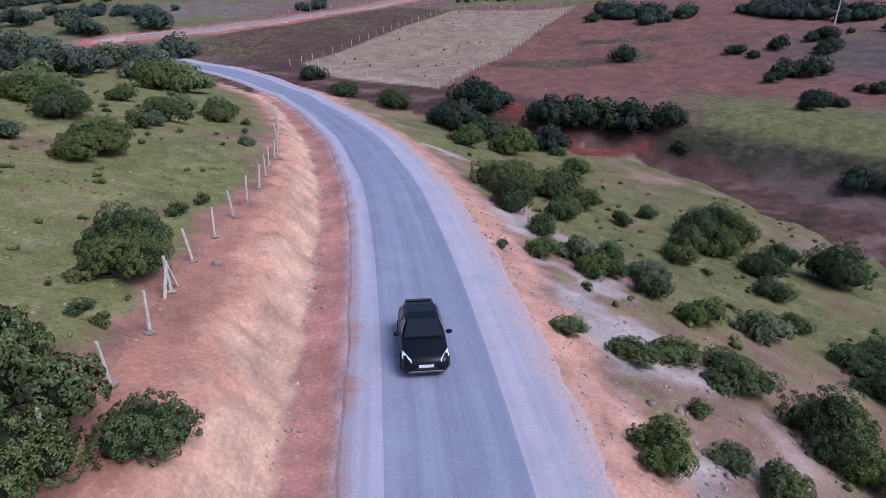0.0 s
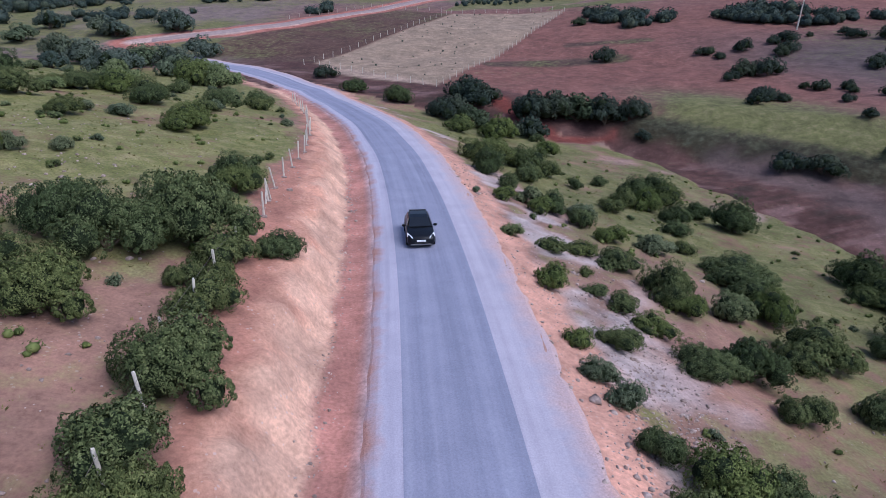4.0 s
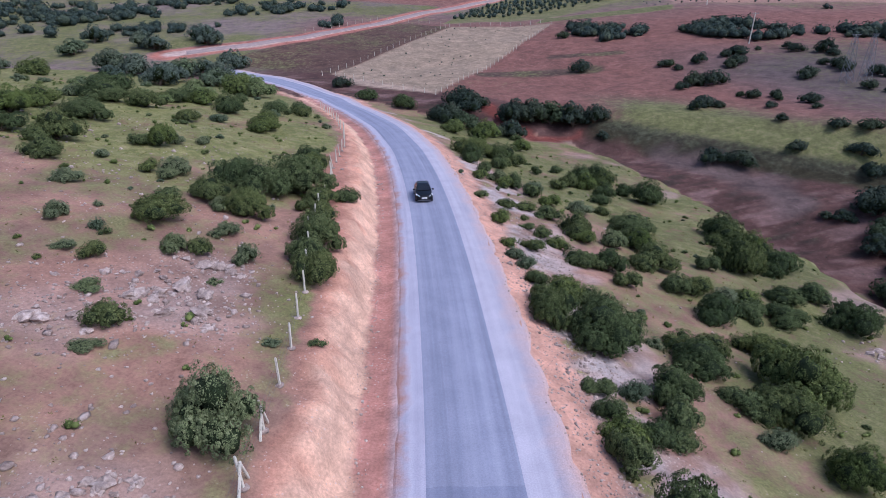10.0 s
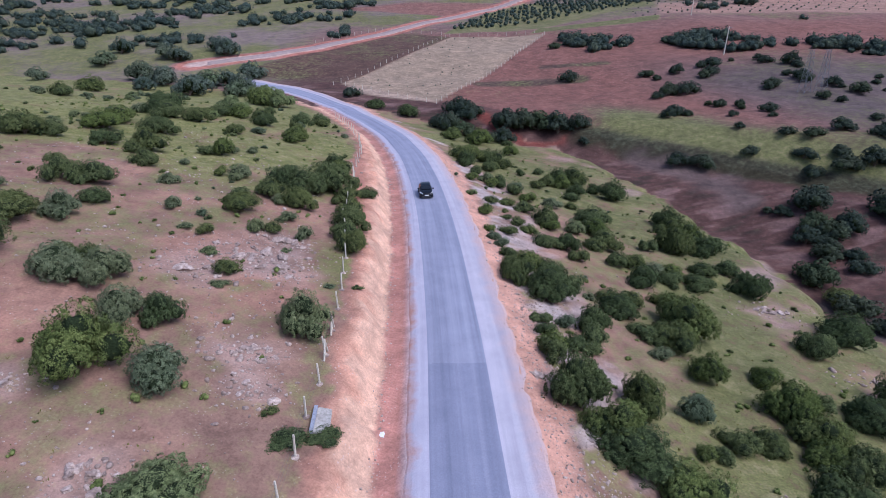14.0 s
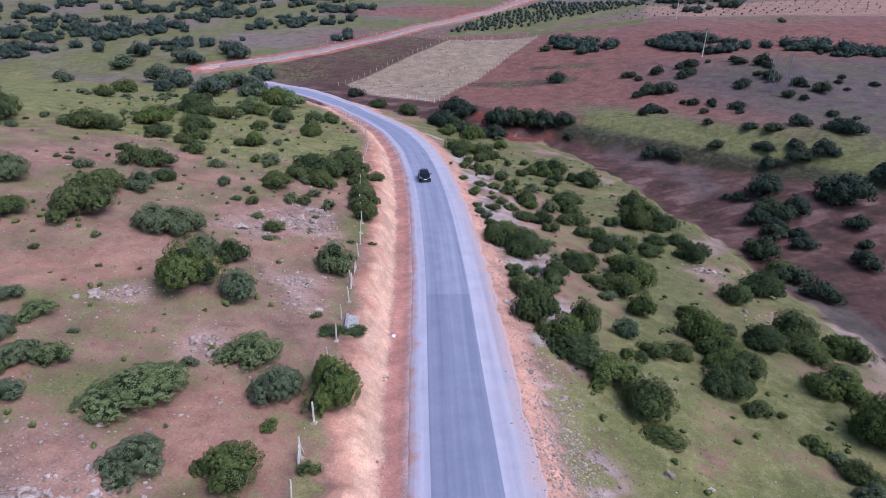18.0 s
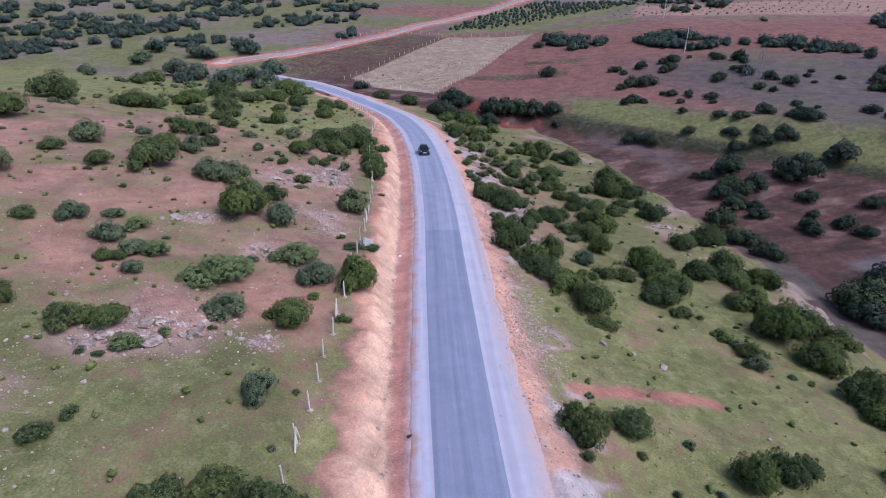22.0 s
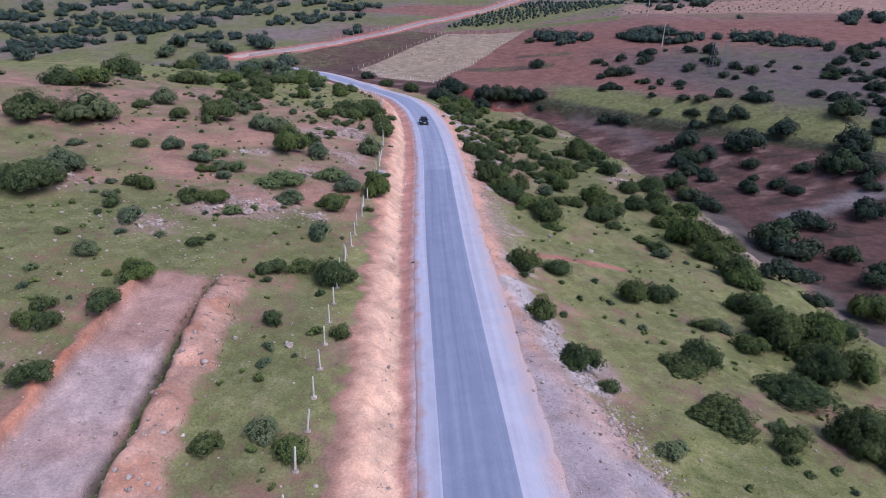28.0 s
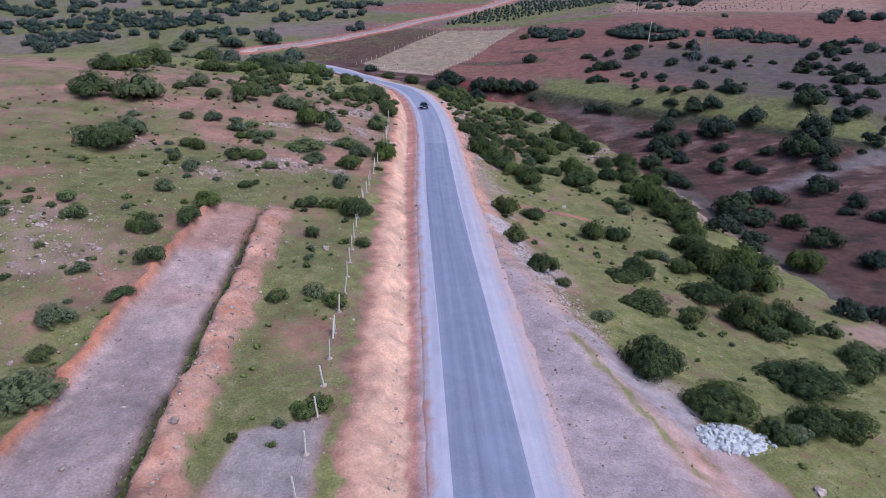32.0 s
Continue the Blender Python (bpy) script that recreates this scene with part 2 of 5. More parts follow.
PALE_DIRT = plain_material("pale_dirt", (0.28, 0.215, 0.20), 0.9, 0, 0.15, 0.6)


# ---- the lie of the land: a road along a hillside above a shallow valley ----
KY = [-160, -107, -90, -77, -54, -36, -18, -8, 1, 13, 23, 32, 44, 61, 78, 92, 106, 122, 134, 146, 160]
KX = [10.0, 7.2, 6.3, 5.5, 4.2, 3.4, 2.7, 2.1, 1.5, 0.5, -0.6, -1.8, -3.8, -8.2, -14, -18.5, -24, -35.5, -46.5, -61, -84]


def smooth_steps(y, ky, kv):
    """Knots joined by a smooth curve."""
    y = np.asarray(y, float)
    w = 4.0
    return sum(np.interp(y + k * w, ky, kv) for k in (-1, -0.5, 0, 0.5, 1)) / 5


def road_x(y):
    return smooth_steps(y, KY, KX)


def step(a, b, v):
    s = np.clip((v - a) / (b - a), 0, 1)
    return s * s * (3 - 2 * s)


def road_z(y):
    return smooth_steps(y, [-200, 62, 80, 95, 110, 128, 150, 200], [0, 0, -0.8, -1.8, -2.6, -2.2, -1.5, -1.5])


def across(x, y):
    """Metres to the right of the road's middle, taken square to it."""
    h = 0.5
    lean = (road_x(y + h) - road_x(y - h)) / (2 * h)
    return (x - road_x(y)) / np.sqrt(1 + lean * lean)


def wobble(x, y, size, seed=0.0):
    a = x / size + seed * 3.1
    b = y / size - seed * 1.7
    return (np.sin(1.3 * a + 1.9 * b + seed) + np.sin(2.3 * a - 1.1 * b + 2 * seed) + np.sin(-0.7 * a + 2.9 * b + seed * 5)
            + 0.5 * np.sin(4.1 * a + 3.3 * b) + 0.5 * np.sin(5.3 * b - 3.7 * a + seed)) / 4


def bank_height(y):
    return smooth_steps(y, [-130, -100, -85, -60, -45, -20, 0, 20, 34, 44, 60, 90], [0.7, 0.8, 0.95, 1.0, 1.15, 1.9, 2.25, 1.8, 1.8, 1.5, 0.9, 0.5])


def dirt_track(x, y):
    """A bulldozed track cut into the slope, with a heap of spoil along it: the cut's depth, and masks of its bed and heap."""
    ax, ay, bx, by = -17.3, -69.5, -13.4, -128.0
    lx, ly = bx - ax, by - ay
    length = math.hypot(lx, ly)
    along = ((x - ax) * lx + (y - ay) * ly) / length
    side = -((x - ax) * ly - (y - ay) * lx) / length
    rag = 0.5 * wobble(x, y, 2.5, 5.0) + 0.3 * wobble(x, y, 0.9, 6.0)
    run = step(-2.0, 3.0, along + rag) * step(0, 20, 90 - along)
    half = 2.0 + 0.03 * np.clip(along, 0, 45)
    bed = step(-0.5, 0.3, half - np.abs(side) + 0.4 * rag) * run
    ditch = step(half - 0.5, half, side + 0.25 * rag) * (1 - step(half + 0.7, half + 1.15, side + 0.25 * rag)) * run
    heap = step(half + 0.7, half + 1.5, side + 0.3 * rag) * (1 - step(half + 2.3, half + 4.2, side + rag)) * run
    rim = step(half, half + 0.3, -side + 0.4 * rag) * (1 - step(half + 0.4, half + 1.3, -side + 0.9 * rag)) * run
    lump = 0.5 * wobble(x, y, 1.3, 7.4) + 0.5 * wobble(x, y, 0.6, 8.1)
    return 0.6 * bed + 0.85 * ditch - (0.8 + 0.6 * rag + 0.38 * lump) * heap - (0.35 + 0.3 * lump) * rim + 0.06 * lump * bed, bed, heap, ditch, rim


def hill(x, y):
    d = across(x, y)
    u = -d
    bank = bank_height(y)
    g = smooth_steps(y, [-160, -97, -88, -76, -62, -45, -20, 40, 75, 130], [-0.03, 0.06, 0.12, 0.175, 0.195, 0.205, 0.245, 0.22, 0.19, 0.08])
    edge = 0.42 * wobble(x, y, 3.0, 1.0) + 0.34 * wobble(x, y, 1.1, 2.0)
    foot = smooth_steps(y, [-200, -80, -55, -30, 120], [4.3, 4.3, 4.7, 5.1, 5.2])
    left = -0.28 * step(3.0, 4.2, u) + (bank + 0.28) * step(0, 2.3, u - foot + edge)
    far_u = np.maximum(u - 7.5, 0)
    left = left + g * 80 * (1 - np.exp(-far_u / 80)) - 0.0016 * np.clip(u - 62, 0, 120) ** 2 - dirt_track(x, y)[0]
    s = smooth_steps(y, [-160, -110, -95, -80, -60, -45, -36, -26, 60, 100, 140], [0.10, 0.13, 0.17, 0.20, 0.27, 0.30, 0.36, 0.38, 0.38, 0.25, 0.15])
    apron = smooth_steps(y, [-160, -115, -95, -75, -62, -50, 200], [11, 11, 8, 5.5, 5.0, 4.3, 4.3])
    far_d = np.maximum(d - apron, 0)
    shelf = 1.2 * step(0, 5, far_d) * (1 - step(-40, -26, y))
    rim = 42 + 2.8 * wobble(x, y, 8, 2.1) + 1.2 * wobble(x, y, 3, 4.1)
    right = -shelf - 13 * (1 - np.exp(-far_d * s / 13)) - 0.55 * np.clip(d - rim, 0, 30) * step(0, 6, d - rim)
    z = np.where(d < 0, left, right)
    face = step(foot - 0.3, foot + 0.5, u) * (1 - step(foot + 2.4, foot + 3.6, u))
    z = z + face * (0.20 * wobble(0.3 * x, y, 1.1, 5.5) + 0.15 * wobble(0.5 * x, y, 0.62, 2.7) + 0.10 * wobble(x, y, 0.45, 1.7))
    rough = step(7, 14, np.abs(d))
    z = z + rough * (0.30 * wobble(x, y, 7.0, 3.0) + 0.16 * wobble(x, y, 2.6, 4.0))
    return z + road_z(y)


def beyond(x, y):
    """The other side of the valley, that climbs away from it."""
    q = y + 0.6 * np.clip(x - 62, -34, 45) + 2.5 * wobble(x, y, 30, 6.0)
    z = np.interp(q, [-300, -60, 20, 42, 56, 69, 76, 86, 100, 134, 166, 300, 600, 1200, 4000],
                  [-22, -20, -18, -15.5, -11.3, -9.5, -6, -2.4, -1.6, 1.6, 7.5, 24, 64, 140, 420])
    return z + 0.5 * wobble(x, y, 18, 7.0) + 3.0 * step(150, 400, y) * wobble(x, y, 90, 8.0)


def land(x, y):
    x, y = np.asarray(x, float), np.asarray(y, float)
    a, b = hill(x, y), beyond(x, y)
    k = 1.2
    return np.where(np.abs(a - b) > 30, np.maximum(a, b), k * np.logaddexp(np.clip(a / k, -300, 300), np.clip(b / k, -300, 300)))

# ---- ground ----
def grid_lines(marks, pitches, lo, hi, growth=1.09):
    """Lines that lie close where the ground is seen near to, and spread out towards the horizon."""
    v = [marks[0]]
    for end, pitch in zip(marks[1:], pitches):
        while v[-1] < end:
            v.append(v[-1] + pitch)
    s = pitches[-1]
    while v[-1] < hi:
        s *= growth
        v.append(v[-1] + s)
    s, w = pitches[0], [marks[0]]
    while w[-1] > lo:
        s *= growth
        w.append(w[-1] - s)
    return np.array(w[:0:-1] + v)


def sheet(name, verts, faces, material, smooth=True):
    me = bpy.data.meshes.new(name)
    me.from_pydata(verts, [], faces)
    me.materials.append(material)
    if smooth:
        me.shade_smooth()
    return me


def inside(x, y, corners, soft=0.8):
    """1 inside a convex field with these corners, clockwise from above."""
    near = np.full(np.asarray(x).shape, 1e9)
    for (ax, ay), (bx, by) in zip(corners, corners[1:] + corners[:1]):
        near = np.minimum(near, ((x - ax) * (by - ay) - (y - ay) * (bx - ax)) / math.hypot(bx - ax, by - ay))
    return step(-soft, soft, near)


def beside(x, y, points):
    """Metres to a line of points."""
    best = np.full(np.asarray(x).shape, 1e9)
    for (ax, ay), (bx, by) in zip(points, points[1:]):
        lx, ly = bx - ax, by - ay
        k = np.clip(((x - ax) * lx + (y - ay) * ly) / (lx * lx + ly * ly), 0, 1)
        best = np.minimum(best, np.hypot(x - ax - k * lx, y - ay - k * ly))
    return best


FAR_ROAD = [(-90, 171), (-65, 182), (-49, 197), (-32, 220), (-17, 247), (4, 281), (40, 330), (90, 400), (130, 470)]
PALE_FIELD = [(-32, 143), (4, 218), (44, 221), (-1, 120)]
BROWN_FIELD = [(-70, 160), (-25, 236), (4, 218), (-32, 143)]
OUTCROPS = [(-14.5, -10.5, 3.2, 26), (-11.5, -12.5, 2.2, 16), (-12.5, -6.5, 1.6, 10), (-17.5, -14.5, 2.6, 14), (-10.5, -24.5, 1.8, 12), (-9.2, -28, 1.2, 7),
            (-16.5, -51, 3.0, 34), (-9.8, -51, 1.0, 8), (-20.5, -53, 2.6, 18), (-21.5, -31, 1.4, 8), (-36, -51, 2.6, 12), (-28, -84, 3.5, 18), (-33, -78, 4, 16), (-24, -60, 2.5, 12), (-14, -36, 1.5, 7),
            (38, 2, 3.0, 10), (41, -12, 2.5, 10)]
STUBBLE = [(-30, 141), (-4, 124), (-1, 120), (-24, 130)]


def zones(x, y):
    """The soil's tone and how green it is."""
    d = across(x, y)
    shape = np.asarray(x).shape
    soil = np.zeros(shape + (3,))
    soil[...] = (0.250, 0.150, 0.112)
    heath = np.zeros(shape)
    green = 0.62 + 0.15 * wobble(x, y, 22, 1.5) + 0.15 * wobble(x, y, 6, 2.5) + 0.10 * wobble(x, y, 2.2, 3.5)

    def lay(mask, tone, g=None, w=1.0, dark=None):
        nonlocal soil, green, heath
        k = np.clip(mask * w, 0, 1)
        soil = soil * (1 - k[..., None]) + np.array(tone) * k[..., None]
        if g is not None:
            green = green * (1 - k) + g * k
        if dark is not None:
            heath = heath * (1 - k) + dark * k

    hilly = hill(x, y) > beyond(x, y) - 0.5
    # fields over the valley
    far = np.where(hilly, 0.0, 1.0)
    q = y + 0.6 * np.clip(x - 62, -34, 45)
    blotch = wobble(x, y, 35, 4.4)
    lay(far, (0.180, 0.086, 0.068), 0.05 + 0.25 * step(0.1, 0.6, blotch), 1.0, 0.4)
    lay(far * step(100, 135, x + 0.35 * y) * (1 - step(130, 170, y)), (0.105, 0.078, 0.074), 0.40 + 0.25 * blotch, 1.0, 0.65)
    q2 = y + 0.75 * (x - 36) + 0.9 * wobble(x, y, 14, 2.4)
    lay(far * step(94.8, 96, q2) * (1 - step(102, 124, q2 + 6 * blotch)) * step(30, 48, x), (0.12, 0.105, 0.066), 0.85, 1.0, 0.30)
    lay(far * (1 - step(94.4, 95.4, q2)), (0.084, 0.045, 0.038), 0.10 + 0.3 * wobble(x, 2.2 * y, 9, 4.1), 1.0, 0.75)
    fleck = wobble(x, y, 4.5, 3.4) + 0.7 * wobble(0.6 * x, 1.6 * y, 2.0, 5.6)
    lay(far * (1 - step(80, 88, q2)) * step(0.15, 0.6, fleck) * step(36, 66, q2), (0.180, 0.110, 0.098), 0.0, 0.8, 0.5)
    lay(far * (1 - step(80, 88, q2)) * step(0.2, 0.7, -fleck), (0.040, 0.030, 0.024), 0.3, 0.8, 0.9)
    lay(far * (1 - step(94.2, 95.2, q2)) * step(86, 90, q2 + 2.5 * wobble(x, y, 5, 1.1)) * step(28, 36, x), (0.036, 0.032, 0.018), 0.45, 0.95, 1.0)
    lay(far * (1 - step(1.5, 6.0, beside(x, y, [(47, 78), (56, 70), (60, 60)]) + 3 * wobble(x, y, 5, 3.1))), (0.110, 0.080, 0.074), 0.0, 0.8)
    lay(far * (1 - step(1.0, 4.0, beside(x, y, [(78, 10), (97, 17), (118, 26), (150, 30)]) + 2 * wobble(x, y, 7, 3.6))), (0.16, 0.135, 0.135), 0.0, 0.8)
    lay(far * step(200, 280, y) * step(-400, -30, -x), (0.165, 0.125, 0.115), 0.58 + 0.35 * blotch, 1.0, 0.3)
    lay(far * step(40, 70, -x) * step(120, 160, y), (0.18, 0.135, 0.12), 0.62 + 0.35 * blotch, 1.0, 0.25)
    lay(far * inside(x, y, [(-60, 300), (-20, 330), (60, 330), (4, 285)], 4), (0.2, 0.1, 0.08), 0.2)
    lay(inside(x, y, BROWN_FIELD), (0.095, 0.056, 0.044), 0.36 + 0.25 * blotch, 1.0, 0.4)
    lay(inside(x, y, PALE_FIELD), (0.27, 0.200, 0.142), -0.10)
    lay(inside(x, y, STUBBLE), (0.34, 0.25, 0.19), -0.5)
    lay(inside(x, y, [(38, 224), (44, 236), (100, 246), (96, 234)]), (0.3, 0.25, 0.12), 1.1)
    lay(inside(x, y, [(0, 228), (36, 330), (112, 290), (44, 236)]), (0.25, 0.2, 0.12), 0.72)
    lay(inside(x, y, [(100, 246), (112, 290), (300, 330), (260, 250)], 4), (0.28, 0.17, 0.13), 0.2)
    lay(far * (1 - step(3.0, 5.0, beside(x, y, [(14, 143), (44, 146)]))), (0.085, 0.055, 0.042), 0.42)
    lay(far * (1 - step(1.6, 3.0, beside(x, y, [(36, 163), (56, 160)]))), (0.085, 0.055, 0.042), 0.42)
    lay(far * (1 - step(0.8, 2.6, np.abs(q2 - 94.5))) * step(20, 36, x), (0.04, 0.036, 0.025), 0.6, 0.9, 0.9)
    track = beside(x, y, FAR_ROAD)
    lay(1 - step(5.5, 8, track + 2 * blotch), (0.36, 0.145, 0.11), -0.5)
    lay(1 - step(2.6, 3.4, track), (0.46, 0.34, 0.29), -0.8)
    gully = beside(x, y, [(10, 108), (15, 99), (21, 89), (30, 92), (36, 98)])
    lay(1 - step(0.8, 2.4, gully + 2.0 * wobble(x, y, 6, 1.2)), (0.15, 0.046, 0.036), -0.3)
    stream = beside(x, y, [(60, 22), (62, 10), (64, -30), (66, -80)])
    lay(1 - step(1.6, 3.5, stream + 1.5 * wobble(x, y, 8, 2.2)), (0.095, 0.075, 0.066), 0.0)
    # verge, ditch and bank
    near = np.where(hilly, 1.0, 0.0)
    w = 0.25 * wobble(x, y, 2.0, 9.0) + 0.15 * wobble(x, y, 0.8, 9.5)
    foot = smooth_steps(y, [-200, -80, -55, -30, 120], [4.3, 4.3, 4.7, 5.1, 5.2])
    u = -d
    lay(near * step(28, 46, d) * step(0.1, 0.5, wobble(x, y, 9, 3.3)), (0.27, 0.20, 0.165), 0.15)
    top = smooth_steps(y, [-200, -60, -20, 5, 20, 34, 45, 120], [7.5, 7.3, 7.5, 7.5, 8.0, 8.4, 7.8, 7.8])
    ledge = smooth_steps(y, [-200, -60, -20, 0, 12, 30, 45, 120], [7.6, 7.6, 7.9, 8.2, 10.8, 10.2, 8.4, 8.2])
    lay(near * step(top - 0.8, top, u + w) * (1 - step(ledge - 0.6, ledge + 0.9, u + 3 * w)), (0.36, 0.175, 0.125), -0.25 + 0.4 * wobble(x, y, 2.4, 7.2))
    lay(near * step(foot - 0.2, foot + 0.3, u + w) * (1 - step(top - 0.5, top + 0.5, u + 2 * w)), (0.55, 0.345, 0.245), -0.8)
    lay(near * step(foot + 1.2, foot + 2.4, u + 3 * w) * (1 - step(top - 0.5, top + 0.6, u + 2 * w)), (0.45, 0.215, 0.145), -0.8, 0.3 + 0.4 * step(-70, -45, y))
    lay(near * step(2.8, 3.2, u + w) * (1 - step(foot - 0.2, foot + 0.3, u + w)), (0.39, 0.19, 0.15), -0.8)
    lay(near * step(2.8, 3.2, u + w) * (1 - step(foot - 0.9, foot - 0.2, u + w)) * (1 - step(-86, -70, y)), (0.42, 0.29, 0.28), -0.8, 0.7)
    lay(near * step(-4.2, -3.6, d) * (1 - step(3.0, 4.0, u)) * (1 - step(3.8, 4.6, d)), (0.46, 0.39, 0.40), -0.9)
    reach = smooth_steps(y, [-160, -110, -95, -80, -66, -55, -30, 10, 40, 80], [15, 14.5, 11.5, 8.2, 6.6, 6.2, 6.4, 7.0, 6.8, 6.0])
    lay(near * step(3.6, 4.6, d) * (1 - step(-0.8, 0.8, d - reach + 3 * w)), (0.50, 0.275, 0.20), -0.7)
    lay(near * step(5.0, 6.5, d) * (1 - step(-0.6, 1.0, d - reach + 4 * w)) * (1 - step(-72, -60, y)), (0.37, 0.255, 0.225), -0.25 + 0.3 * wobble(x, y, 2.0, 4.9))
    lay(near * step(3.6, 5.0, d) * (1 - step(-3.2, -1.2, d - reach + 3 * w)) * (1 - step(-62, -50, y)), (0.34, 0.265, 0.265), -0.62 + 0.75 * step(0.25, 0.55, wobble(x, 0.4 * y, 2.4, 5.9)))
    scree = step(0.15, 0.55, wobble(x, y, 5, 7.7) + 0.5 * wobble(x, y, 1.6, 3.9))
    lay(near * step(reach - 1.0, reach + 0.5, d) * (1 - step(reach + 2, reach + 6, d)) * scree, (0.36, 0.30, 0.27), 0.05)
    slip = step(-0.25, 0.35, wobble(x, y, 4.0, 6.7) + 0.5 * wobble(x, y, 1.3, 2.3))
    lay(near * step(6.2, 7.6, d + 2 * w) * (1 - step(10.5, 15, d + 3 * w)) * slip * step(-30, -18, y) * (1 - step(38, 50, y)), (0.42, 0.355, 0.335), 0.0, 0.85)
    lay(near * (1 - step(0.7, 1.7, beside(x, y, [(15.4, -87.5), (18.3, -95), (21.4, -101.5), (24.5, -110)]) + 0.5 * wobble(x, y, 1.8, 6.4))), (0.33, 0.275, 0.28), -0.3, 0.85)
    lay(near * (1 - step(0.2, 0.9, beside(x, y, [(14.6, -90.5), (16.6, -97.5), (18.6, -104.5)]) + 0.5 * wobble(x, y, 1.2, 7.1))), (0.30, 0.22, 0.17), 0.75, 0.9)
    spill = beside(x, y, [(10.6, -62), (12.4, -69), (14.6, -77)]) + 0.9 * wobble(x, y, 2.6, 5.1)
    lay(near * (1 - step(0.6, 2.2, spill)), (0.40, 0.36, 0.36), -0.1, 0.8)
    _, bed, heap, ditch, rim = dirt_track(x, y)
    lay(near * heap, (0.43, 0.245, 0.18), -0.25 + 0.45 * wobble(x, y, 2.2, 1.9))
    lay(near * heap * step(0.0, 0.5, wobble(x, y, 1.6, 6.2)), (0.36, 0.165, 0.105), None, 0.8)
    lay(near * bed, (0.40, 0.29, 0.27), -0.7)
    lay(near * bed * (1 - step(-98, -80, y)), (0.25, 0.19, 0.185), -0.7, 0.85)
    lay(near * rim, (0.40, 0.165, 0.10), -0.25 + 0.3 * wobble(x, y, 1.4, 3.9))
    # Weedy ditch between bed and heap; the heap's shade is painted into its soil.
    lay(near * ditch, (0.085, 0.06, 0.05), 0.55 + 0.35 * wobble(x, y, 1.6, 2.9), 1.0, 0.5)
    lay(near * inside(x, y, [(-7.5, -116), (-6.6, -103.5), (-2.2, -102), (-1.5, -116)], 0.7), (0.30, 0.265, 0.265), -0.5, 0.75)
    for cx, cy, spread, _ in OUTCROPS:
        lay(near * (1 - step(0.6, 1.8, np.hypot(x - cx, y - cy) / spread + 0.6 * wobble(x, y, 1.8, 4.7))), (0.33, 0.235, 0.20), 0.15, 0.5)
    lay(near * (1 - step(0.4, 1.3, beside(x, y, [(13.5, -49.8), (18.2, -48.8), (25, -47.4)]) + 0.5 * wobble(x, y, 1.5, 3.3))), (0.30, 0.13, 0.09), -0.1, 0.8)
    red = step(-0.1, 0.5, wobble(x, y, 11, 6.1) + 0.4 * wobble(x, y, 4, 6.6))
    lay(near * red * step(8.5, 11, np.abs(d)), (0.33, 0.170, 0.122), None, 0.62 - 0.35 * step(8, 10, d) - 0.35 * step(8, 10, u) * step(-30, 5, y))
    green = green - near * (0.17 - 0.12 * step(8, 10, d)) * red * step(8.5, 11, np.abs(d)) + near * 0.16 * step(9, 14, d) + near * 0.26 * step(0, 30, y) * step(9, 12, u) - near * 0.13 * step(-40, -25, y) * (1 - step(4, 20, y)) * step(9, 12, u) + near * 0.14 * (1 - step(-62, -40, y)) * step(9, 12, u) - near * 0.22 * step(-32, -20, y) * (1 - step(30, 45, y)) * step(8, 9, d) * (1 - step(16, 26, d))
    heath = np.maximum(heath, near * step(8, 12, d) * (0.16 + 0.10 * step(12, 24, d) + 0.16 * wobble(x, y, 12, 3.7)) * (0.35 + 0.65 * step(-50, -25, y)))
    heath = np.maximum(heath, near * step(8, 12, u) * 0.25 * (1 - step(-10, 20, y)))
    return soil, np.clip(green, -1, 1.2), np.clip(heath, 0, 1)


gx = grid_lines([-130, -44, -26, 13, 44, 150], [1.6, 0.5, 0.28, 0.5, 1.6], -2600, 2600)
gy = grid_lines([-128, 84, 290], [0.36, 1.5], -420, 4200)
GX, GY = np.meshgrid(gx, gy)
GZ = land(GX, GY)
nx, ny = len(gx), len(gy)
cell = (np.arange(ny - 1)[:, None] * nx + np.arange(nx - 1)[None, :]).ravel()
quads = np.stack([cell, cell + 1, cell + nx + 1, cell + nx], 1)
ground_mesh = bpy.data.meshes.new("ground")
ground_mesh.vertices.add(nx * ny)
ground_mesh.vertices.foreach_set("co", np.stack([GX, GY, GZ], -1).astype(np.float32).ravel())
ground_mesh.loops.add(quads.size)
ground_mesh.loops.foreach_set("vertex_index", quads.astype(np.int32).ravel())
ground_mesh.polygons.add(len(quads))
ground_mesh.polygons.foreach_set("loop_start", np.arange(0, quads.size, 4, dtype=np.int32))
ground_mesh.update(calc_edges=True)
soil, green, heath = zones(GX, GY)
attr = ground_mesh.attributes.new("soil", "FLOAT_COLOR", "POINT")
attr.data.foreach_set("color", np.concatenate([soil, np.ones(soil.shape[:2] + (1,))], -1).astype(np.float32).ravel())
attr = ground_mesh.attributes.new("green", "FLOAT", "POINT")
attr.data.foreach_set("value", green.astype(np.float32).ravel())
attr = ground_mesh.attributes.new("heath", "FLOAT", "POINT")
attr.data.foreach_set("value", heath.astype(np.float32).ravel())
ground_mesh.materials.append(EARTH)
ground_mesh.shade_smooth()
ground = tagged(new("ground", ground_mesh), "red earth hillside with patchy grass above a valley of ploughed fields", "ground", kind="structure")


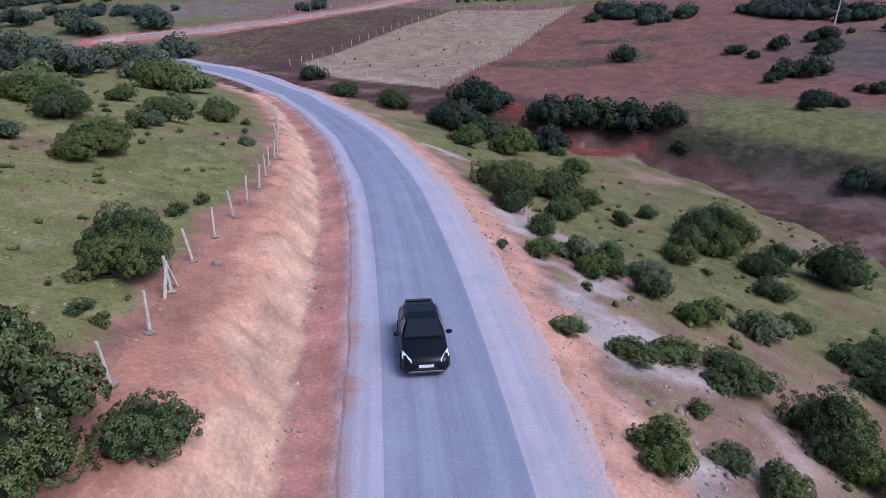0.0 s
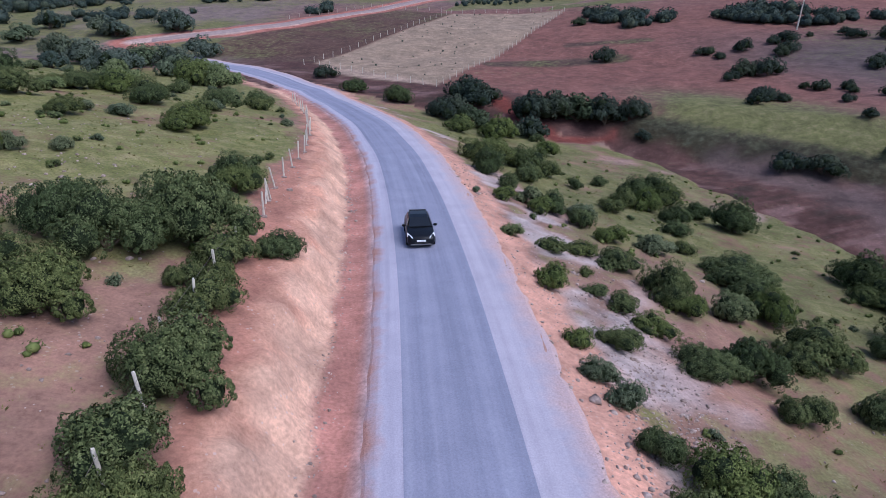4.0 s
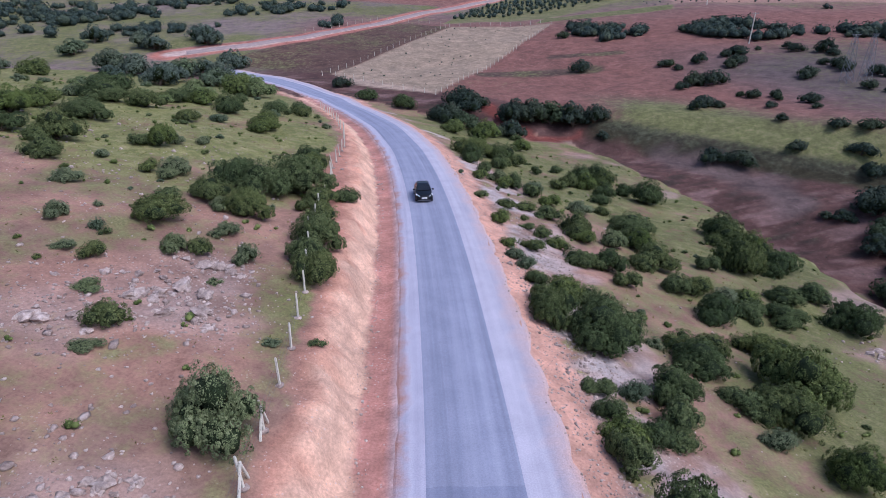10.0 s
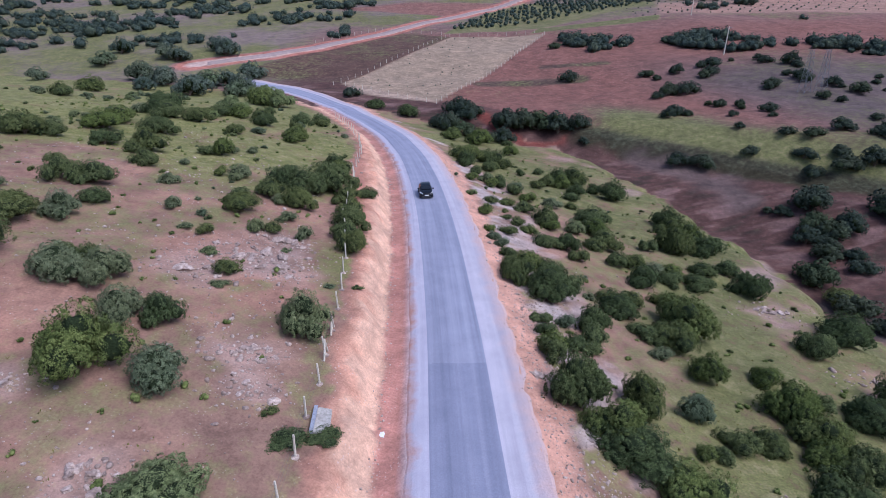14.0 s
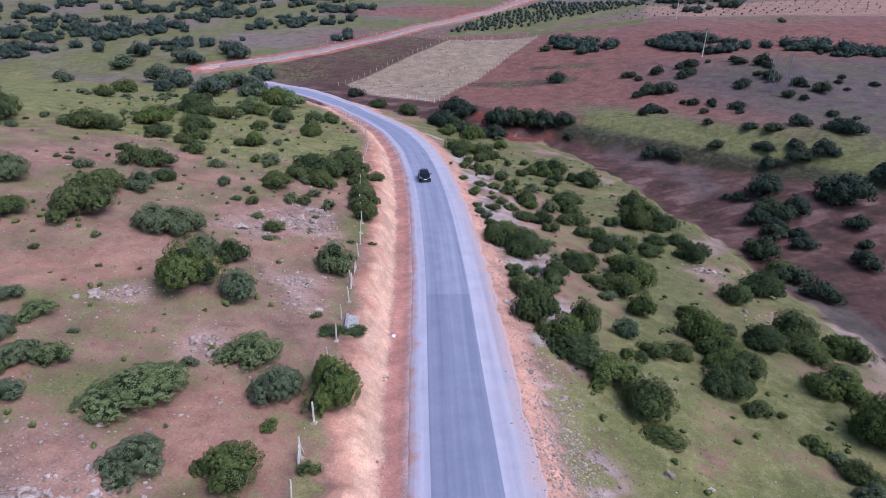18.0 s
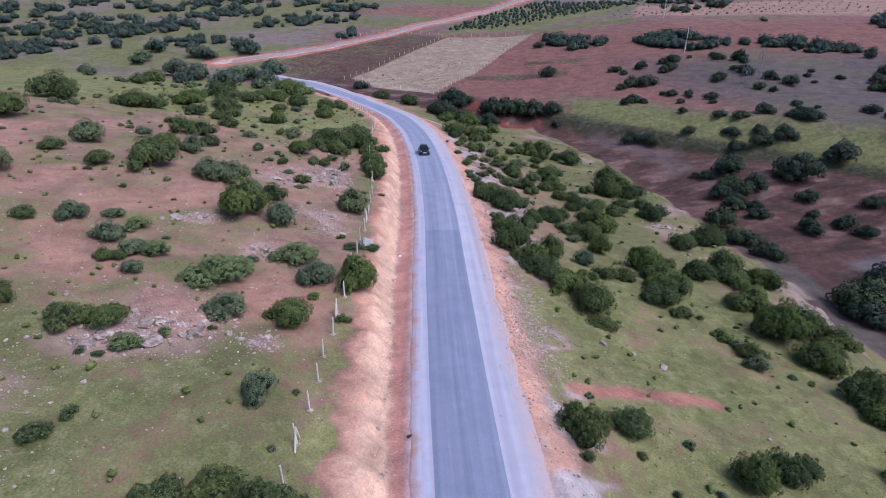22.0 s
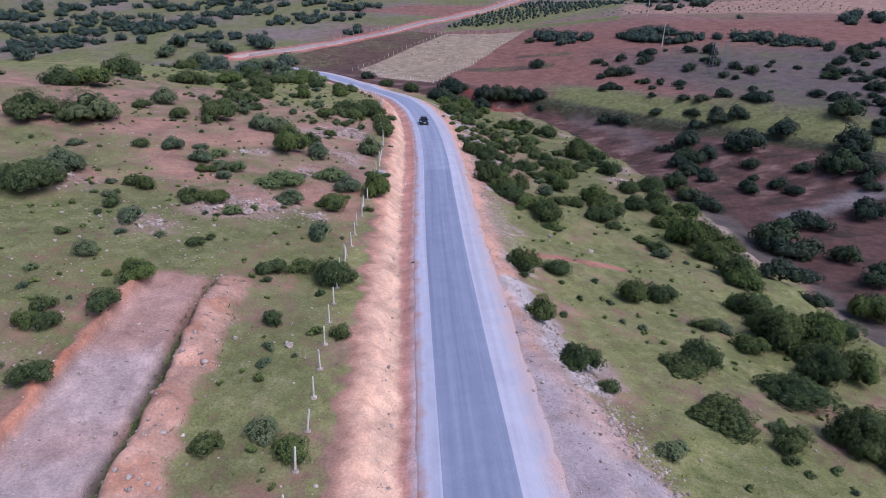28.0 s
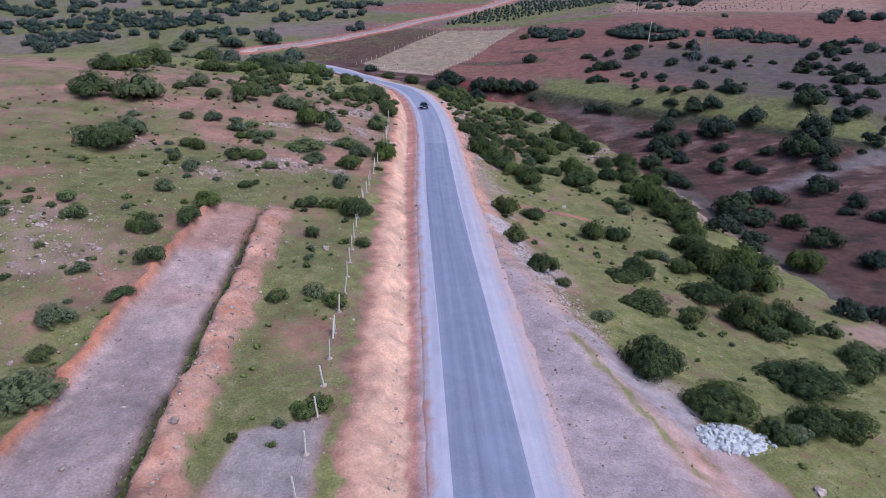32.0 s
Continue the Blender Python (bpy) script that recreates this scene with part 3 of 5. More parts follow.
def ribbon(name, inner, outer, lift, material, thick=0.05, lo=-165.0, hi=152.0, pitch=0.8, lanes=5):
    """A strip that follows the road, between two distances from its middle."""
    ys = np.arange(lo, hi, pitch)
    h = 0.5
    lean = (road_x(ys + h) - road_x(ys - h)) / (2 * h)
    nrm = np.stack([1 / np.sqrt(1 + lean ** 2), -lean / np.sqrt(1 + lean ** 2)], 1)
    mid = np.stack([road_x(ys), ys], 1)
    a = inner(ys) if callable(inner) else np.full(len(ys), inner)
    b = outer(ys) if callable(outer) else np.full(len(ys), outer)
    rows = []
    for k in range(lanes + 1):
        off = a + (b - a) * k / lanes
        pt = mid + nrm * off[:, None]
        here = land(pt[:, 0], pt[:, 1])
        z = np.where(np.abs(off) > 2.6, here, np.maximum(road_z(ys), here)) + lift * np.clip((np.max(np.abs([a, b]), 0) - np.abs(off)) / 0.3 * (np.abs(off) > 2.2) + (np.abs(off) <= 2.2), -0.3, 1) + 0.02 * (2 - np.abs(off)) * (np.abs(off) < 2.2)
        rows.append(np.column_stack([pt, z]))
    if material is not ASPHALT:
        outer_first = np.abs(a).mean() > np.abs(b).mean()
        for k in range(lanes + 1):
            out = 1 - k / lanes if outer_first else k / lanes
            rows[k][:, 2] = land(rows[k][:, 0], rows[k][:, 1]) + lift * (1 - out ** 1.5) - 0.035 * (out == 1)
    low = [rows[0] - (0, 0, thick), rows[-1] - (0, 0, thick)]
    allrows = [low[0]] + rows + [low[1]]
    n = len(ys)
    verts = np.concatenate(allrows).tolist()
    faces = [(r * n + i, (r + 1) * n + i, (r + 1) * n + i + 1, r * n + i + 1) for r in range(len(allrows) - 1) for i in range(n - 1)]
    me = sheet(name, verts, faces, material, False)
    uv = me.uv_layers.new(name="UVMap")
    cross = np.concatenate([a - 0.05] + [a + (b - a) * k / lanes for k in range(lanes + 1)] + [b + 0.05])
    along = np.tile(ys, len(allrows))
    idx = np.zeros(len(me.loops), np.int32)
    me.loops.foreach_get("vertex_index", idx)
    uv.data.foreach_set("uv", np.stack([cross[idx], along[idx]], 1).astype(np.float32).ravel())
    return me


def ragged(base, amount, seed):
    return lambda ys: base + amount * wobble(ys * 0 + seed, ys, 2.2, seed) + 0.5 * amount * wobble(ys * 0, ys, 0.7, seed + 1)


road = tagged(new("road", ribbon("road", -2.05, 2.05, 0.09, ASPHALT)), "narrow grey asphalt road with worn wheel tracks", "road", kind="structure")
verge = tagged(new("verge", ribbon("verge", ragged(-3.6, 0.12, 1.0), -2.02, 0.082, GRAVEL)), "strip of pale compacted gravel beside the asphalt", "verge", kind="structure")
verge_b = tagged(new("verge", ribbon("verge", 2.02, ragged(4.9, 0.25, 3.0), 0.082, SHOULDER)), "strip of pale compacted gravel beside the asphalt", "verge", kind="structure")


def far_ribbon(points, half, lift):
    pts = []
    for (ax, ay), (bx, by) in zip(points, points[1:]):
        n = max(2, int(math.hypot(bx - ax, by - ay) / 4))
        pts += [(ax + (bx - ax) * k / n, ay + (by - ay) * k / n) for k in range(n)]
    pts = np.array(pts)
    pts = np.stack([np.convolve(np.pad(pts[:, c], 4, "edge"), np.ones(9) / 9, "valid") for c in (0, 1)], 1)
    tan = np.gradient(pts, axis=0)
    tan /= np.linalg.norm(tan, axis=1)[:, None]
    side = np.stack([tan[:, 1], -tan[:, 0]], 1)
    rows = []
    z = land(pts[:, 0], pts[:, 1])
    for off, down in ((-half - 0.6, 0.8), (-half, 0), (0, -0.05), (half, 0), (half + 0.6, 0.8)):
        rows.append(np.column_stack([pts + side * off, z + lift - down]))
    n = len(pts)
    faces = [(r * n + i, r * n + i + 1, (r + 1) * n + i + 1, (r + 1) * n + i) for r in range(4) for i in range(n - 1)]
    me = sheet("far_road", np.concatenate(rows).tolist(), faces, PALE_DIRT)
    me.uv_layers.new(name="UVMap")
    return me


far_road = tagged(new("far_road", far_ribbon(FAR_ROAD, 2.1, 0.30)), "pale dirt road that climbs beyond the valley", "road", kind="structure")

# ---- shrubs: x, y and half width of each, patch by patch ----
SLOPE_ABOVE_A = [(-17.7, 110.2, 3.1), (-45.8, 107, 5.9), (-8.4, 104.3, 3.3), (-40.9, 100.1, 4.8), (-44.8, 99.1, 4.6), (-71.7, 71.1, 3.8), (-33.8, 65.5, 2), (-23.1, 63.8, 2.2),
    (-39.3, 61.4, 3.4), (-22.1, 61, 1.8), (-26, 60.9, 2.2), (-24.6, 55.1, 2.2), (-36.5, 54.4, 2.2), (-35.1, 52.7, 2.5), (-65.8, 51.5, 2.2), (-38.6, 50.6, 2.2),
    (-64.5, 50.2, 1.9), (-24.4, 49.4, 1.6), (-39.6, 49.3, 1.9), (-30.1, 49.3, 2.6), (-46.4, 48.2, 3.4), (-29.5, 47.2, 2.2), (-37.2, 44.3, 1.5), (-43.7, 39.4, 2.4),
    (-41.5, 39.2, 2.9), (-21.7, 39, 2.3), (-36.9, 38.8, 2.7), (-21.7, 37.1, 2.4), (-30.3, 34, 1.8), (-13.2, 32, 0.6), (-45, 30, 2.6), (-13.4, 29.2, 0.8)]
SLOPE_ABOVE_B = [(-37.5, 26.9, 2.8), (-24.1, 23.5, 0.9), (-43.7, 23.2, 2.8), (-46.1, 15.8, 1.8), (-39.6, 15.8, 2), (-50.3, 15.7, 2.7), (-62.5, 15.1, 3.9), (-34.1, 14.9, 2.7),
    (-48.2, 14.5, 2.7), (-34.7, 12.5, 1.2), (-31.4, 8.6, 1.7), (-38.9, 4.7, 1), (-32.4, 0, 2.3), (-35.1, -0.8, 2.3), (-29.7, -5.3, 1.5), (-57.9, -6, 3.8),
    (-61.4, -7.7, 3.3), (-30.4, -8.9, 2.1), (-33.2, -11.8, 2.9), (-42.2, -12.2, 2.6), (-43, -18.5, 1.7), (-45.4, -28.8, 4.1), (-48, -29.1, 2.7), (-52, -31.2, 3.6),
    (-31.6, -35.5, 1.7), (-35, -37.1, 1.3), (-42.1, -39.1, 1.2), (-38, -48.9, 2.6), (-40.3, -48.9, 1.4), (-29.8, -49.5, 1.4), (-32.5, -50.2, 0.8), (-30.5, -54.2, 0.9)]
SLOPE_ABOVE_C = [(-37.8, -54.8, 3.4), (-25.5, -59.9, 1.4), (-17.7, -61.1, 0.7), (-21.7, -62.4, 0.7), (-29.1, -65.3, 0.8), (-25.5, -67.8, 1.3), (-10.5, -68.6, 0.6), (-32.5, -73.6, 1.3),
    (-23.6, -76.7, 1), (-7.8, -78.2, 0.6), (-7.6, -80.1, 0.6), (-7.6, -81.8, 0.5), (-24.1, -87, 1)]
# with the height as a share of the half width
BANK_TOP_A = [(-13.4, 23.9, 2.1, 1.25), (-26.3, 21.6, 1.1, 1.38), (-12.4, 21.4, 2, 1.1), (-26.9, 19.4, 1.7, 1.38), (-28.5, 18.9, 1.4, 1.04), (-7.6, 12.5, 1.5, 1.15), (-11.2, 12.3, 3.1, 1.35), (-9.4, 10.3, 1.6, 1.2), (-16.4, 10.7, 2.3, 1.32),
    (-23.8, 10.2, 1, 1.27), (-14.2, 9.4, 2.4, 1.3), (-8.8, 8, 0.9, 1.35), (-10, 7.3, 0.9, 1.38), (-8.4, 5.6, 1.6, 0.95), (-17, 5, 2, 1.1), (-19.6, 3.8, 1.2, 0.82), (-13.2, 3.6, 2.2, 1.15),
    (-26.7, 3.3, 1.3, 1.06), (-15.4, 3.2, 1.1, 1.25), (-18.3, 1.1, 0.9, 0.84), (-7.3, 0.6, 2.1, 1.3), (-18.4, -1.2, 2.2, 0.87), (-13.5, -1.4, 1.3, 0.69), (-7.8, -3.3, 1.6, 1.38), (-23.3, -3.7, 1, 1.38)]
BANK_TOP_B = [(-11.1, -4.9, 1.1, 1.38), (-14, -5.1, 1, 1.2), (-6.5, -5.4, 1.7, 1.38), (-15.2, -5.7, 1, 1.31), (-20.9, -7.5, 0.9, 0.63), (-18.9, -8, 0.9, 1.38), (-12.1, -8.1, 0.6, 0.6), (-17.4, -11.4, 1, 0.66),
    (-5.3, -12.8, 0.6, 0.61), (-7.4, -13.8, 0.6, 0.7), (-15.1, -14.4, 1.2, 1.26), (-14.8, -16.7, 0.9, 0.49), (-24, -17.3, 1.2, 1.38), (-25.4, -17.5, 1.3, 1.38), (-21.7, -19.1, 2, 1.26), (-31.2, -19.5, 3.1, 1.11),
    (-24.3, -19.9, 2, 1.36), (-7.7, -20.4, 2.3, 1.38), (-36.8, -20.9, 1.9, 0.88), (-16.3, -22.9, 1.7, 1.38), (-18.7, -23.3, 1.7, 1.38), (-14, -28.9, 2, 1.36), (-18.2, -29.2, 2.8, 1.38), (-4.6, -31.1, 1.2, 0.49)]
BANK_TOP_C = [(-6.2, -31.6, 1.2, 0.49), (-28.7, -33.8, 1.4, 0.6), (-25.7, -35.4, 1.6, 0.75), (-11, -36.3, 2.3, 0.92), (-27, -38.3, 1.9, 0.93), (-4.6, -39.2, 2.2, 1.38), (-8.2, -39.9, 1.9, 1.17), (-22.2, -40, 1.4, 1.24),
    (-23.8, -40.3, 1.4, 1.36), (-24.3, -42.1, 0.9, 1.27), (-15.9, -42.3, 3.1, 0.68), (-25.4, -42.3, 0.9, 1.38), (-7.8, -43.2, 0.8, 0.79), (-22.3, -43.8, 1.2, 0.99), (-5, -46.2, 0.8, 0.86), (-13.5, -47.4, 2.1, 0.75),
    (-9.1, -47.4, 2.2, 0.88), (-28.4, -50.6, 1.1, 1.38), (-20.6, -51.3, 1.7, 1.06), (-22.6, -52.4, 1.7, 1.15), (-28.8, -56.9, 1, 1.35), (-8.3, -57.4, 1.4, 1.38), (-18.4, -63.2, 1, 0.88), (-8.3, -64.9, 1.6, 0.72)]
BANK_TOP_D = [(-10.7, -66.3, 1.5, 0.85), (-5.2, -66.3, 2, 1.19), (-19.9, -70.7, 1.7, 0.96), (-8.4, -74.8, 0.9, 1.38), (-3.4, -75.3, 1, 1.38), (-5, -75.6, 0.8, 0.91), (-19.5, -76.2, 1.3, 1.18), (-29.6, -77.5, 1.5, 1.24),
    (-23.3, -79, 1, 1.38), (-22.1, -79, 1, 1.38), (-19.6, -84.4, 1.2, 1.18), (-5.8, -86.9, 1.3, 0.8), (-4, -88, 1.3, 0.87), (-8.4, -88.3, 1.1, 0.86), (-19.5, -90.1, 1.3, 0.52), (-22.3, -93.7, 1.4, 1.03),
    (-21.2, -97.3, 1, 0.85), (-3, -101.2, 1.4, 0.64), (-19.7, -101.3, 2.2, 0.94)]
SLOPE_BELOW_A = [(9.2, 80.1, 3.6), (3, 77.6, 2.8), (15, 68.8, 2), (19.2, 54.5, 1.2), (25.4, 53.6, 2.5), (9.8, 53.1, 2.9), (25.8, 51, 2.3), (5.7, 50, 3.4),
    (22.1, 49.8, 2.4), (27.9, 47, 1.7), (20.1, 46.8, 1.6), (42, -30.3, 3.2), (44.7, -32.6, 2.4), (40, -37.2, 2.4), (41.1, -43.7, 3), (40.8, -46.2, 2.6),
    (20.4, -54.5, 0.6), (36.7, -56, 2.9), (12, -59, 0.7), (20.7, -64.3, 0.5), (22.4, -64.9, 0.6), (15, -65.3, 0.6), (32.2, -65.7, 1.8), (37.6, -66.2, 2),
    (27.2, -68.6, 0.5), (40.9, -80.3, 1.4), (34, -82.9, 1.6), (26.5, -83, 0.7), (38.1, -89.2, 1.5)]
# with the height as a share of the half width
ROADSIDE_A = [(16.1, 84.7, 1.3, 1.28), (15.2, 56.8, 0.5, 0.91), (12.4, 51.3, 1.5, 1.38), (15.2, 49.1, 1.1, 1.28), (10, 46.7, 1.5, 1.28), (22.1, 45.6, 1.9, 1.38), (9.1, 45, 1.5, 1.28), (19.3, 44.9, 1.6, 1.38),
    (5, 44, 2.1, 1.38), (30.4, 42.7, 2.7, 1.22), (24, 42, 2, 1.02), (16.9, 40.8, 1.4, 1.28), (6.7, 39, 1.2, 1.28), (22, 37.1, 1.6, 1.07), (8.3, 34.9, 1.5, 1.38), (10.1, 34.6, 1.7, 1.35),
    (12.6, 34.5, 1.5, 1.38), (5.8, 33.6, 1.2, 1.18), (8.8, 32.9, 1.4, 1.28), (12.3, 32.9, 1.4, 1.38), (3.4, 32.7, 0.6, 1.28), (21.1, 32.6, 1.1, 1.28), (7.8, 30.1, 0.5, 1.04), (35.4, 30, 2.5, 1.22)]
ROADSIDE_B = [(17.7, 30, 1.6, 1.29), (14.1, 29.7, 1.6, 1.18), (23.5, 27.2, 3, 0.79), (34.9, 27.1, 2.7, 1.05), (36.4, 24.4, 2.2, 1.28), (22, 24.3, 2.4, 1.05), (10.3, 23.7, 1.4, 0.83), (60.4, 23.5, 3.1, 0.93),
    (5.4, 23.2, 0.9, 1.28), (8, 22.6, 1.2, 0.85), (12.6, 22.4, 1.8, 0.81), (37.7, 20.3, 3.1, 1.03), (22.1, 19.6, 1.8, 1.38), (15.2, 19.5, 2.1, 1.24), (9.7, 19.4, 0.6, 1.25), (32.7, 19.2, 2.9, 1.33),
    (19, 18.3, 1.6, 1.38), (15.6, 17.3, 1.4, 1.38), (28.4, 16.8, 1.5, 1.28), (9.6, 16.4, 1, 0.73), (6.9, 15.5, 1.25, 1.1), (11, 15.2, 1.2, 1.14), (21.8, 14, 2.6, 1.03), (12.3, 13.4, 1.4, 0.91)]
ROADSIDE_C = [(37.1, 12.8, 2, 0.98), (33.2, 11, 1.9, 0.88), (16.4, 10.7, 2.1, 1.21), (14, 9.9, 1.8, 1), (9.2, 9.8, 1.2, 1.06), (28.9, 9.3, 1.4, 1.12), (24.1, 8.9, 1.5, 1.22), (7, 8.8, 0.9, 0.99),
    (26.5, 8.5, 1.5, 1.13), (21.9, 8.3, 1.4, 1.28), (17.2, 7, 1.4, 1.28), (37.4, 6.7, 2.5, 1.27), (30.8, 6.6, 2.2, 0.88), (27.8, 6, 1.8, 1.08), (7.3, 5.8, 0.9, 1.28), (8, 4.4, 1, 1.23),
    (23.6, 4.1, 2.3, 1.1), (8.5, 1.4, 1, 1.23), (10.4, 0.4, 1.6, 1.14), (12.1, 0.3, 1.2, 1.28), (24.5, -1, 1.6, 1.38), (26.3, -1.3, 1.7, 1.08), (12.8, -1.4, 1.5, 1.38), (27.8, -2, 1.7, 0.91)]
ROADSIDE_D = [(8.2, -2.2, 1.2, 1.25), (43, -2.7, 3, 0.96), (14.3, -3, 1.5, 1.38), (20.3, -3, 1.6, 1.1), (18.2, -3.3, 1.5, 1.07), (16, -3.9, 0.8, 1.11), (8.6, -4.6, 1.9, 1.38), (18.4, -5.8, 2.5, 0.96),
    (11.7, -5.9, 2.7, 1.04), (37.7, -6.5, 2.1, 1.38), (24.6, -6.8, 3.1, 1.24), (19.6, -9.6, 1.6, 0.78), (22.2, -9.8, 2.7, 0.99), (14.6, -10.7, 2, 1.14), (12.1, -11.8, 1, 1.28), (10, -12.3, 1.2, 0.81),
    (20.2, -12.8, 1.2, 1.01), (14.1, -13.8, 1.5, 1.38), (29, -13.9, 1.7, 0.96), (10.1, -14.6, 1, 1.28), (23.4, -15.2, 1.8, 1.36), (39.5, -15.4, 3.1, 1.05), (13.6, -15.4, 1.2, 0.72), (12.1, -15.9, 1.1, 1.28)]
ROADSIDE_E = [(10.3, -16.5, 1.2, 1.28), (31, -17.4, 1.5, 1.28), (43.9, -18, 2.4, 1.38), (35.2, -18.1, 2.6, 0.95), (10.1, -18.2, 1.5, 1.38), (39.4, -18.6, 2.7, 0.79), (28.2, -18.8, 2.3, 1.38), (19.8, -21.4, 1.6, 1.34),
    (28.9, -21.8, 2.4, 1.09), (15.6, -22.1, 1.9, 1.38), (10.7, -23, 2.6, 1.38), (24.4, -23.5, 1.7, 0.97), (21.7, -24.2, 1.6, 1.07), (28.1, -24.2, 1.8, 1.38), (29.8, -24.8, 2.3, 1.38), (38.8, -25.5, 3, 0.91),
    (19.9, -25.8, 0.9, 0.88), (12.9, -26.2, 2.3, 1.38), (18.6, -26.2, 0.9, 1.12), (13.3, -28, 2.7, 0.7), (26.8, -28.3, 2.6, 0.87), (16, -30.6, 2.5, 1.04), (28.6, -30.6, 1.4, 0.87), (38.6, -32.3, 3.1, 1.38)]
ROADSIDE_F = [(18.4, -33.5, 2.6, 1.38), (31.6, -33.9, 1.3, 0.85), (66, -34.9, 3.1, 1.38), (32.6, -35.1, 1.2, 0.76), (18.4, -36.4, 1.7, 0.5), (33.3, -37.1, 1.7, 1.09), (32.8, -39.4, 1.4, 1.28), (16.5, -53.6, 1.9, 0.82),
    (27.1, -55.9, 2, 1.17), (12.3, -56.2, 2.2, 1.38), (23.7, -57.6, 1.9, 1.27), (37.1, -59.8, 3.1, 0.67), (42.4, -60.1, 3.1, 1.08), (30.9, -62.2, 1.3, 1), (40.2, -62.4, 3, 1.3), (29.1, -62.6, 1.3, 1.1),
    (35.4, -63.5, 2.9, 1.38), (12.3, -68.6, 1.6, 1.38), (40, -69, 2.3, 1.31), (36.7, -69.3, 2.3, 1.38), (25.3, -70.7, 1.8, 1.31), (23.5, -71.7, 2, 0.7), (32, -73.7, 2.8, 0.79), (14.3, -75.3, 1.9, 1.11)]
ROADSIDE_G = [(16.1, -77.3, 0.9, 1.08), (23.9, -79.1, 2.7, 0.73), (36.8, -79.5, 2.6, 1.25), (27.5, -79.6, 1.1, 0.44), (32.8, -80.3, 2.5, 1.37), (27.4, -81.3, 1.5, 1.35), (18.3, -83.8, 1.2, 0.76), (40.5, -86.1, 2.5, 0.78),
    (32.3, -91.2, 3.1, 0.69), (20.1, -91.9, 2.4, 1.21), (23.1, -96.4, 2.9, 0.64), (31.9, -97.5, 2, 1.03), (29.2, -97.7, 1.9, 1.15), (25.8, -99, 1.2, 1.03), (27.3, -99, 1.2, 1.03)]
VALLEY_A = [(43.1, 189.5, 2.8), (-84.9, 188.3, 7), (-122, 185.3, 5.5), (-80.9, 181.5, 5.4), (-102.5, 178.4, 7), (-97.2, 176, 5.7), (-120.1, 168, 5.8), (-180.1, 162.1, 7),
    (-63.3, 153.4, 5.4), (-97, 146.6, 5.6), (40.9, 144.8, 3.3), (-130, 144.5, 4), (-68.3, 140.6, 5), (-87.2, 139.5, 7), (-72.4, 137.5, 5.2), (-59.7, 128.6, 4.9),
    (-88.3, 127.6, 3.5), (-72.4, 126, 6.3), (-26, 125.9, 2.8), (-57.9, 122.1, 5), (64.6, 120.3, 3.8), (69.8, 119, 3.6), (-70.5, 117.8, 5.3), (5, 106.3, 4),
    (8.4, 105.3, 3.4), (6.1, 103.2, 4.2), (17.1, 98.7, 4.5), (82.5, 97.7, 2.4), (25.2, 97.4, 5.4), (29.8, 95.6, 4.6), (34.6, 95.4, 3.4), (20.9, 99.2, 4.6), (2.5, 96.9, 4.4), (56.8, 95.4, 2.1)]
VALLEY_B = [(0.4, 95.4, 3.2), (72.3, 94.9, 1.5), (5.6, 91.8, 3.7), (15.2, 91.4, 2.8), (34.9, 89.1, 1.5), (15.9, 88.7, 3.3), (10.4, 85.3, 2.9), (68.9, 82.7, 1.7),
    (53, 75.8, 3), (67.5, 73.4, 2.2), (57.4, 73.4, 3.2), (82.3, 63.2, 3.4), (86.9, 61.7, 3.4), (112.4, 54, 6.2), (95.5, 51.9, 4.1), (70.4, 51.3, 4.5),
    (79.6, 45, 2.9), (82.8, 44.9, 5.5), (106.3, 39.3, 5.8), (59.8, 29.4, 3.6), (98.1, 29, 5.5), (103.9, 27.1, 3.9), (60.7, 20.4, 3.5), (91.7, 7.4, 4.1),
    (77.4, 3.1, 4), (67.8, -5.2, 6), (65.2, -8.9, 3.6), (70.7, -9.5, 3.2), (68.5, -10.4, 3.3), (75.7, -13.4, 2.9), (63.4, -22, 2.8), (76, -22.2, 3.8)]
VALLEY_C = [(68.4, -32.1, 2.7), (79.4, -33.5, 3.4), (47.9, -41.4, 2.8), (49.7, -46.7, 1.8), (46.5, -74.2, 1.7), (50.1, -74.3, 1.7)]
ABOVE = SLOPE_ABOVE_A + SLOPE_ABOVE_B + SLOPE_ABOVE_C + BANK_TOP_A + BANK_TOP_B + BANK_TOP_C + BANK_TOP_D
BELOW = SLOPE_BELOW_A + ROADSIDE_A + ROADSIDE_B + ROADSIDE_C + ROADSIDE_D + ROADSIDE_E + ROADSIDE_F + ROADSIDE_G
ACROSS = VALLEY_A + VALLEY_B + VALLEY_C

rng = random.Random(7)


def part(name, bm, material, parent, label=""):
    """Links a bmesh as one mesh object under a thing or a part."""
    me = bpy.data.meshes.new(name)
    bm.to_mesh(me)
    bm.free()
    me.materials.append(material)
    ob = new(name, me)
    ob.parent = parent
    return tagged(ob, label)


def mesh_part(name, me, parent, label=""):
    ob = new(name, me)
    ob.parent = parent
    return tagged(ob, label)


def height(x, y):
    return float(land(np.array([x]), np.array([y]))[0])


